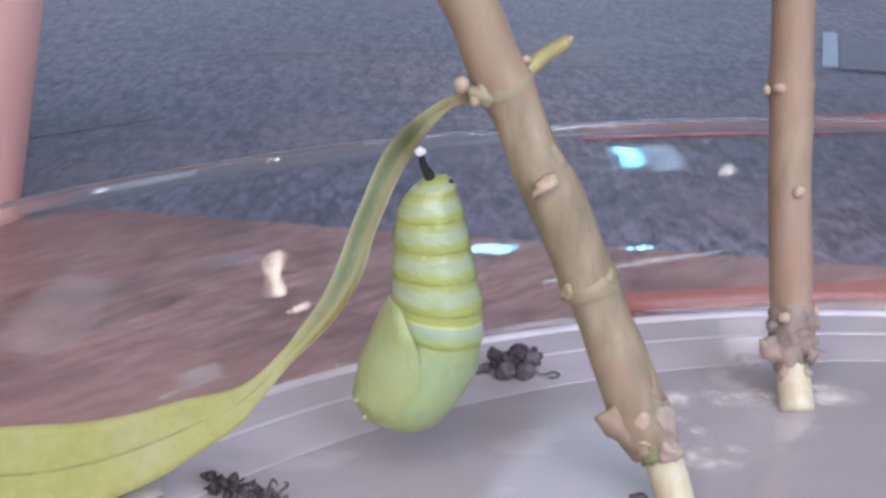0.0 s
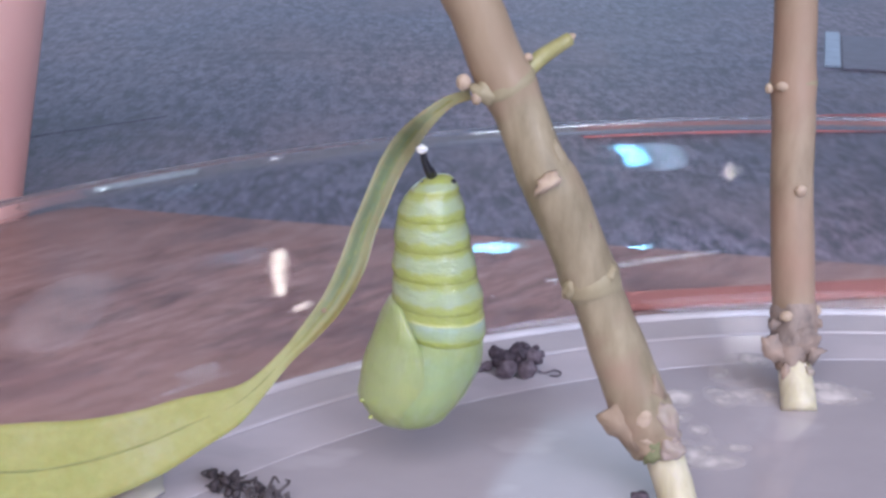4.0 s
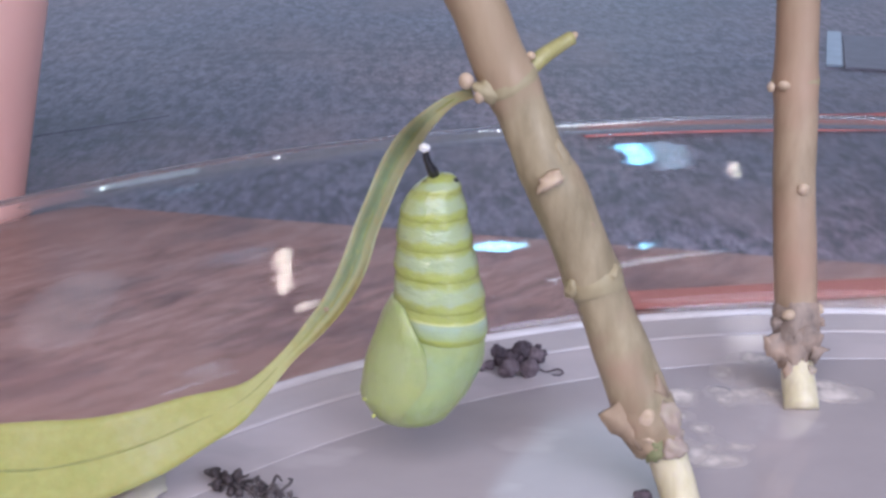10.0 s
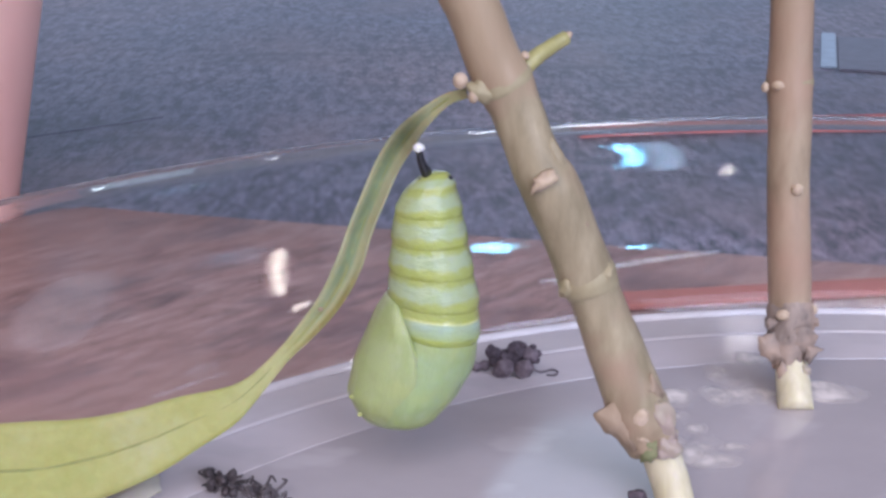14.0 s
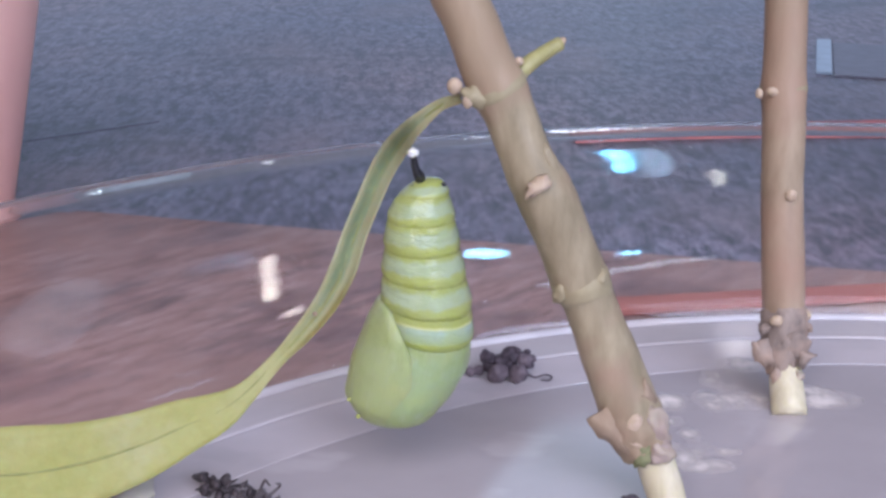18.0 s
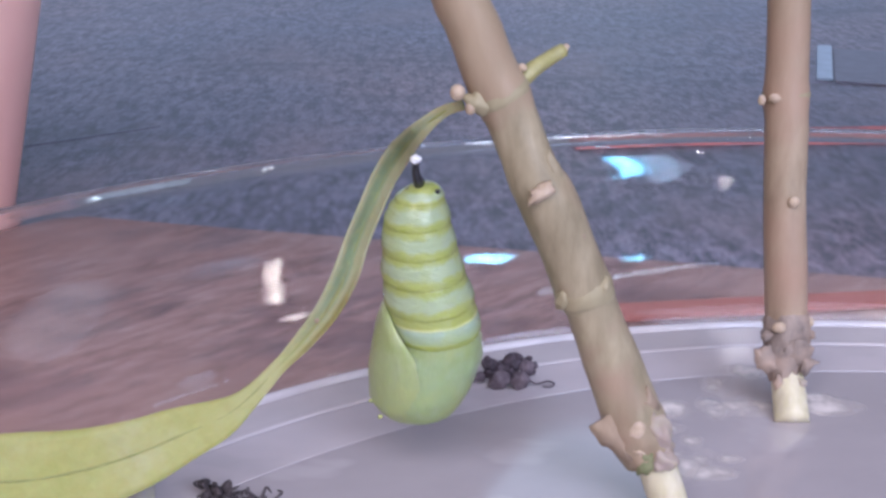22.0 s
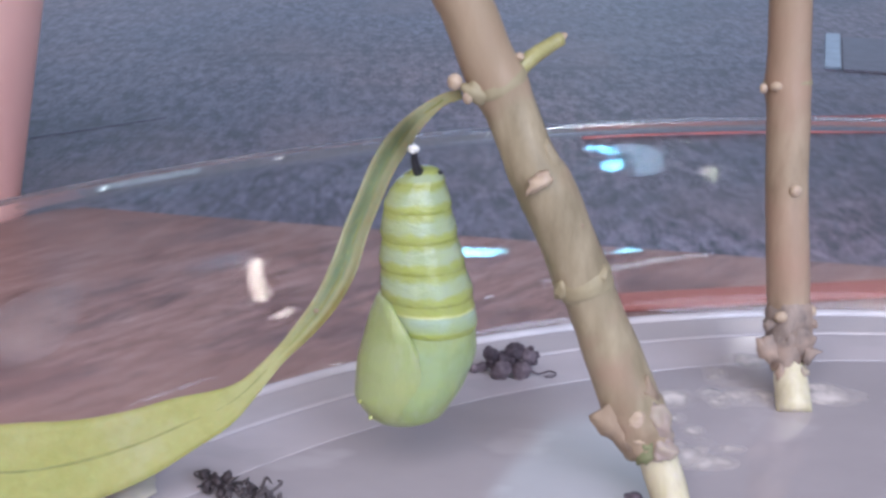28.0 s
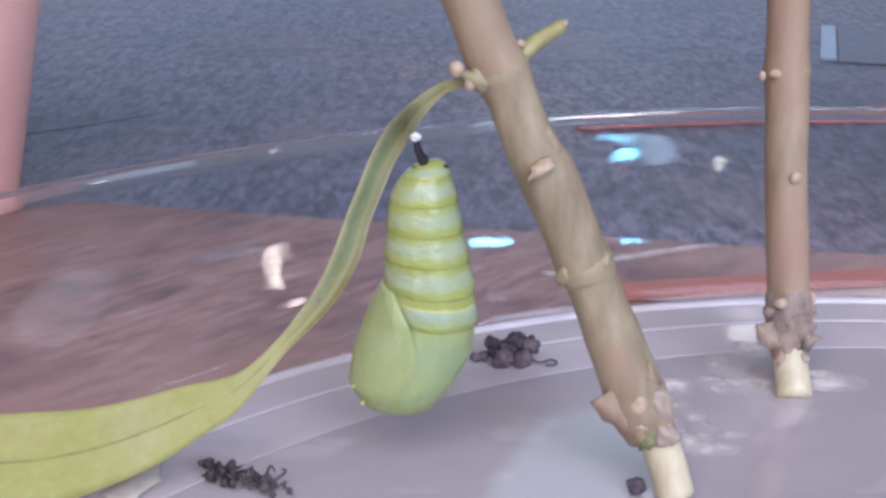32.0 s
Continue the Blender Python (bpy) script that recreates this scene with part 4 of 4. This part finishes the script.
def wing_mesh(across=22):
    """A thin raised shell laid on the body's front, from behind its side to the case's free edge."""
    rows = smooth_rows(WING, 4)
    bm = bmesh.new()
    grid = []
    for i, (down, left, right, half, edge) in enumerate(rows):
        cx, rx = (left + right) / 2, (right - left) / 2
        first, last = 140.0, 270 + math.degrees(math.asin(max(-0.99, min(0.99, (edge - cx) / rx))))
        taper = min(1.0, i / 4, (len(rows) - 1 - i) / 3)
        line = []
        for k in range(across + 1):
            u = k / across
            a = radians(first + (last - first) * u)
            proud = 0.17 * (1 - 0.85 * max(0.0, min(1.0, (down - 26.0) / 4.0)))
            rise = -0.35 + taper * (0.35 + proud) * min(1.0, (1 - u) / 0.12) ** 0.7 * min(1.0, u / 0.2)
            # shallow veins fan out from the shoulder
            rise += 0.012 * taper * math.sin(u * 19 + down * 0.25) * (1 - u) + 0.06 * noise.noise(Vector((u * 3, down * 0.3, 5)))
            line.append(bm.verts.new(Vector((cx + (rx + rise) * math.cos(a), BACK + (half + rise) * math.sin(a), -down)) * MM))
        grid.append(line)
    for a, b in zip(grid, grid[1:]):
        for k in range(across):
            bm.faces.new((a[k], a[k + 1], b[k + 1], b[k]))
    bmesh.ops.recalc_face_normals(bm, faces=bm.faces[:])
    bmesh.ops.solidify(bm, geom=bm.faces[:], thickness=0.0003)
    return bm


def chrysalis():
    ob = new("chrysalis")
    ob.location = HANG * MM
    tagged(ob, "waxy yellow-green butterfly chrysalis with pale bands, hanging from a leaf", "chrysalis")
    pieces = []
    stalk = part("stalk", tube([(-0.1, 0, 0.3, 0.40), (0.1, 0, -0.8, 0.38), (0.38, 0.1, -2.0, 0.46), (0.7, 0.5, -2.9, 0.58), (0.95, 1.1, -3.5, 0.66), (1.2, 1.6, -4.2, 0.5)], 4, 12, 0.25), M_CREMASTER, ob, "wrinkled black stalk")
    pieces.append((stalk, 0))
    for k in range(1, 7):
        seg = part("abdomen_segment", segment_mesh(JOINTS[k][1] if k > 1 else 3.0, JOINTS[k + 1][1], k == 1), M_LAST if k == 6 else M_BAND, ob)
        pieces.append((seg, k))
        if k == 1:
            for x, y, z in ((-0.5, -0.6, -3.75), (2.95, -0.9, -3.7), (1.0, 0.9, -3.3)):
                part("dark_bump", pebble((x, BACK + y, z), (0.36, 0.36, 0.3), (0, 0, 0), x, 0.4), M_CREMASTER, seg, "small black bump beside the stalk")
    thorax = part("thorax", swollen(THORAX), M_THORAX, ob, "smooth rounded green thorax")
    pieces.append((thorax, 7))
    part("wing_case", wing_mesh(), M_WING, thorax, "smooth pale green wing case")
    for c in ((-6.75, -0.6, -31.3), (-5.5, -1.7, -32.9)):
        part("head_tip", pebble(c, (0.30, 0.32, 0.28), (0, 0, 0), c[0], 0.3), M_TIP, thorax, "small yellow head point")
    return ob, pieces


def silk_button():
    tagged(part("silk_button", pebble((-2.55, 132.2, 42.7), (0.62, 0.6, 0.5), (0, 0, 0), 2.0, 0.5, 3), M_SILK), "small white silk button spun on the leaf", "silk")


def droppings():
    clump = new("frass_clump")
    clump.location = (0.0102, 0.1630, 0)
    tagged(clump, "clump of dark round caterpillar droppings on the base", "droppings")
    random.seed(11)
    for x, y, z, r in ((-5.1, 0.1, 0.8, 0.75), (-3.9, 0.2, 1.0, 0.85), (-1.1, -1.5, 1.35, 1.5), (1.9, -1.5, 1.35, 1.42), (2.9, 0.1, 2.8, 1.25)):
        part("pellet", pebble((x, y, z), (r, r * 0.9, r * 0.95), (x * 40, y * 25, 0), x * 1.7, 0.3, 3), M_PELLET, clump, "greyish lumpy pellet")
    for x, y, z, r in ((-2.6, 0.4, 3.0, 1.0), (-2.2, 0.4, 1.6, 1.0), (-0.6, 0.3, 2.3, 1.05), (0.9, 0.5, 3.3, 1.2), (0.5, 0.2, 1.7, 1.1), (4.0, 0.2, 2.9, 0.5), (3.7, 0.3, 1.9, 0.6), (1.9, 0.3, 4.2, 0.4), (-2.9, 0.3, 4.0, 0.4), (3.3, 0.4, 3.9, 0.4)):
        part("pellet", pebble((x, y, z), (r * 1.15, r * 1.05, r * 1.1), (x * 40, y * 25, 0), x * 1.7, 0.45, 3), M_FRASS, clump)
    part("filament", tube([(3.2, -1.0, 1.0, 0.17), (4.2, -1.2, 0.6, 0.15), (5.0, -1.2, 0.7, 0.15), (6.0, -1.0, 0.9, 0.16), (6.9, -1.2, 0.6, 0.16), (6.3, -1.6, 0.25, 0.13), (5.2, -1.5, 0.3, 0.12)], 4, 8), M_FRASS, clump)
    random.seed(5)
    skin = new("shed_skin")
    skin.location = (-0.0243, 0.1295, 0)
    tagged(skin, "crumpled black shed caterpillar skin on the base", "shed skin")
    for i in range(26):
        k = i / 25
        c = (-4.5 + 10 * k + random.uniform(-0.8, 0.8), 1.6 - 5.2 * k + random.uniform(-1.8, 1.2), 0.9 + random.uniform(-0.2, 1.5) * (1 - abs(k - 0.4)))
        r = random.uniform(0.4, 0.85)
        part("crumple", pebble(c, (r, r * 0.8, r * 0.7), (i * 40, i * 25, i * 70), i * 1.7, 0.6), M_SHED, skin)
    for i in range(26):
        a = Vector((-4.5 + 9 * random.random(), 1.5, 1.2))
        a.y -= 0.42 * (a.x + 4.5) + random.uniform(-1.2, 1.2)
        b = a + Vector((random.uniform(-2, 1.4), random.uniform(-1.2, 1.2), random.uniform(-0.4, 1.6)))
        c = b + Vector((random.uniform(-1.2, 1.2), random.uniform(-1, 1), random.uniform(-1.0, 0.6)))
        part("filament", tube([(*a, 0.2), (*b, 0.18), (*c, 0.1)], 4, 6), M_SHED, skin)
    tagged(part("dropping", pebble((23.4, 126.5, 1.0), (1.2, 1.15, 1.05), (0, 0, 0), 3.0, 0.3, 3), M_FRASS), "single dark round caterpillar dropping on the base", "dropping")


def leaf_scrap():
    """A pale papery scrap lying under the leaf."""
    ob = shred(None, [(-35.2, 134.6, 0.5), (-38.6, 131.2, 0.35), (-40.5, 126.0, 0.3), (-36.5, 124.5, 0.4), (-34.2, 129.0, 0.7)], 0.3, 12.0, M_SCRAP, "plant_scrap", axis=(0, 0, 1))
    tagged(ob, "pale beige papery plant scrap lying on the base", "plant scrap")


def water_spots():
    for i, (x, y, sx, sy, turn) in enumerate(((42.2, 162.6, 2.4, 2.8, 10), (39.0, 155.2, 1.6, 2.6, 30), (33.0, 149.0, 1.2, 1.0, 0), (34.3, 145.8, 1.3, 1.2, 20), (34.6, 141.4, 1.6, 1.8, -20), (38.0, 140.6, 1.8, 0.8, 12), (54.8, 158.4, 2.6, 1.2, -10), (33.5, 155.0, 2.6, 2.2, -30), (44.0, 155.5, 3.6, 2.0, 10), (55.5, 156.0, 4.2, 2.2, -15), (31.0, 139.5, 2.4, 3.0, 40), (34.5, 137.0, 3.2, 1.4, 10), (27.5, 146.5, 2.2, 2.4, 0), (46.5, 167.5, 3.0, 1.8, 0))):
        ob = part("dried_water_spot", pebble((x, y, 0.0), (sx * 1.5, sy * 1.7, 0.05), (0, 0, turn), i * 2.3 + 1, 0.3, 3), M_SPOT)
        tagged(ob, "pale dried water spot on the milky base", "water spot", "dried water spots")


# stands in for a pale reflection on the table, built as a flat panel
def reflection_panel():
    ob = new("pale_reflection")
    ob.matrix_world = pose(0.145, 0.4535, TABLE_Z * MM - 0.001, 0, 0, -16.6)
    tagged(ob, "flat blue-grey panel with a pale edge, imitating a reflection on the cloth", "case")
    part("body", box((0.0300, 0.066, 0.0006), (0.0185, -0.004, 0.0003), bevel=0.0002), M_BLUE_GREY, ob)
    part("edge", box((0.0055, 0.070, 0.0009), (0.0, 0.0, 0.00045), bevel=0.0003), M_PALE_BLUE, ob, "pale blue bar of the imitated reflection")


def pink_cup():
    ob = new("pink_cup")
    tagged(ob, "pale pink plastic cup standing on the cloth", "cup")
    body = turned([(26, 0.2), (28.0, 0.0), (29.0, 1.0), (46.4, 79), (46.0, 80), (45.2, 79), (27.0, 3), (25, 2)], (0, 0), 64)
    part("cup_body", body, M_PINK, ob)
    part("cup_bottom", disc([(0, 3.0), (26.5, 3.0), (26.5, 0.6), (0, 0.6)], (0, 0), 64), M_PINK, ob)
    ob.location = (-0.1223, 0.250, TABLE_Z * MM - 0.001)


room()
table()
board()
red_strips()
dish()
leaning_cutting()
upright_cutting()
silk_button()
droppings()
pink_cup()
reflection_panel()
water_spots()
leaf_scrap()
BODY, PIECES = chrysalis()

# seconds; stalk sideways, stalk forth; base sideways, base forth; bend sideways, bend forth; twist (degrees); body shift sideways, up (mm)
WRIGGLE = [
    (0, -2.5, -1.4, -3.6, -1.7, 15.3, -0.5, 2.5, 0.4, -0.6),
    (3, -1.8, -0.8, -1.7, -0.8, 9.4, 0.2, 2.0, 0.5, -0.8),
    (6, -1.6, -1.5, -1.5, -1.3, 10.3, 1.1, 3.2, 0.6, -0.7),
    (7.8, -1.5, -1.4, -1.5, -1.2, 10.1, 1.0, 3.2, 0.6, -0.7),
    (8, -1.1, -0.3, 2.1, -0.1, -4.9, 0.3, 1.1, 0.5, -1.0),
    (8.2, -1.5, -1.3, -1.1, -1.1, 8.4, 1.2, 3.4, 0.6, -0.7),
    (8.3, -1.2, -0.5, 0.6, -0.3, 0.3, 0.6, 2.1, 0.6, -0.9),
    (8.5, -1.3, -0.5, -0.4, -0.3, 5.3, 1.3, 3.2, 0.6, -0.9),
    (9, -1.2, -0.2, 0.2, 0.0, 3.8, 1.3, 3.3, 0.6, -0.9),
    (10, -1.5, -1.0, -1.2, -0.8, 8.7, 0.9, 3.1, 0.6, -0.8),
    (13, -0.1, -2.2, -4.2, -2.4, 14.1, -0.3, 3.1, 0.7, -0.4),
    (19, 2.4, 0.4, -4.2, -0.1, 7.4, 1.7, 3.2, 0.7, -0.8),
    (19.4, 2.2, 1.1, -2.8, 0.2, 0.7, 0.9, 2.3, 0.6, -0.9),
    (19.6, 2.5, 0.3, -5.5, -0.9, 9.5, 1.6, 3.9, 0.6, -0.6),
    (20, 4.2, 1.2, -7.2, -0.4, 5.2, 0.8, 3.2, 0.6, -0.8),
    (20.6, 4.0, 0.8, -8.3, -0.9, 7.4, 0.6, 3.6, 0.4, -0.7),
    (21, 6.8, 2.3, -18.8, -0.9, 7.8, -1.5, -1.7, -1.1, -1.3),
    (21.3, 6.9, 2.0, -17.4, -1.1, 2.2, -2.4, 0.0, -1.2, -1.1),
    (21.6, 5.5, 3.1, -9.3, 0.2, 3.6, 1.2, 0.4, -0.2, -0.9),
    (21.8, 7.1, 4.8, -12.2, 0.8, 3.7, 1.8, -3.2, -0.4, -1.1),
    (22, 9.3, 6.1, -10.5, 0.8, -3.1, 0.3, -7.6, 0.1, -0.7),
    (22.2, -4.6, -0.9, 16.3, -3.2, 4.4, -1.8, 5.0, 2.4, 0.3),
    (22.4, 3.3, 1.1, 3.3, -2.0, -13.1, -3.2, 2.8, -0.4, -0.8),
    (22.6, 12.4, 1.0, -16.7, -2.5, -12.4, -0.8, 4.1, -1.1, -0.7),
    (22.8, 11.6, 8.4, -21.0, 2.1, 11.6, 7.4, -7.3, -0.5, -1.5),
    (23, 11.5, 9.5, -20.5, 3.4, 8.9, 8.1, -0.5, -0.2, -0.7),
    (23.2, 12.4, 10.3, -23.9, 3.0, 11.8, 10.6, -12.5, -1.6, -0.9),
    (23.3, 6.6, 6.4, -13.3, 1.1, 19.2, 3.9, -13.6, -0.2, 0.1),
    (23.4, -4.5, 1.1, 12.3, -0.2, 15.7, 0.9, 4.4, 2.0, 0.7),
    (23.5, -6.2, -5.9, 10.1, -7.0, 21.6, -7.2, 4.3, 2.8, 1.6),
    (23.6, -0.9, -8.0, 2.0, -26.0, 5.1, -8.0, -6.0, 2.6, 2.2),
    (23.7, 6.0, -6.0, -4.0, -18.0, 1.0, -4.0, 1.0, 1.2, 2.2),
    (23.8, 18.2, -2.0, -19.9, -4.8, -11.9, -1.4, 0.5, -0.2, 0.9),
    (23.9, 21.0, -1.6, -34.7, -3.4, -1.6, -2.0, 2.9, -0.6, 0.1),
    (24, 25.5, 0.8, -33.0, -0.1, -4.2, 0.5, 4.1, 0.6, -0.4),
    (24.1, 8.3, 4.1, -4.8, 1.1, 11.5, 5.0, -6.2, 0.9, -0.5),
    (24.2, -1.9, -1.0, 10.9, -4.1, -1.2, -2.6, 6.2, 1.1, 1.0),
    (24.3, -4.6, -5.5, 5.5, -24.0, 6.5, -8.0, -2.0, 1.8, 2.2),
    (24.5, -5.9, -5.6, 4.5, -30.0, 9.5, -8.0, -5.0, 2.0, 2.0),
    (26.5, -4.0, -1.8, 3.0, -28.0, 7.6, 10.0, -5.0, 1.6, 1.6),
    (26.7, 4.0, -2.0, -4.5, -24.0, 4.5, 6.0, -3.5, 1.3, 1.6),
    (27, 11.0, -2.0, -16.5, -15.0, 3.0, 7.0, -3.0, 0.6, 0.9),
    (27.4, 11.3, 0.7, -15.9, -2.7, 2.0, -2.3, 2.8, -0.2, -0.1),
    (28, 5.8, -1.1, -7.6, -3.5, 3.4, 1.0, 5.6, 0.4, 0.4),
    (28.6, 2.3, -0.9, -5.2, -2.5, 6.7, 0.9, 5.5, 0.4, 0.0),
    (30, 1.2, -1.0, -4.0, -1.7, 8.2, 0.8, 4.9, 0.5, -0.3),
    (31, 0.4, -0.9, -3.6, -1.6, 11.2, 0.7, 4.7, 0.5, -0.3),
    (32, -0.4, -0.8, -2.6, -1.4, 10.4, 0.6, 4.5, 0.5, -0.4),
]


def chain(values):
    """The poses of the stalk and of each body piece, in the chrysalis's space, for one stance."""
    stalk_x, stalk_y, base_x, base_y, bend_x, bend_y, twist, shift, lift = values
    out = []
    turn = Matrix.Identity(4)
    for k in range(8):
        at = Matrix.Translation(Vector((JOINTS[k][0], 0, -JOINTS[k][1])) * MM)
        if k == 0:
            step = pose(0, 0, 0, stalk_y, stalk_x, 0)
        elif k == 1:
            step = pose(shift * MM, max(lift, 0.0) * 0.9 * MM, lift * MM, base_y, base_x, twist)
        else:
            step = pose(0, 0, 0, bend_y / 6, bend_x / 6, 0)
        turn = turn @ at @ step @ at.inverted()
        out.append(turn.copy())
    return out


def motions():
    stances = [(row[0], chain(row[1:])) for row in WRIGGLE]
    for ob, k in PIECES:
        walk(ob, [(t, poses[k]) for t, poses in stances])


motions()
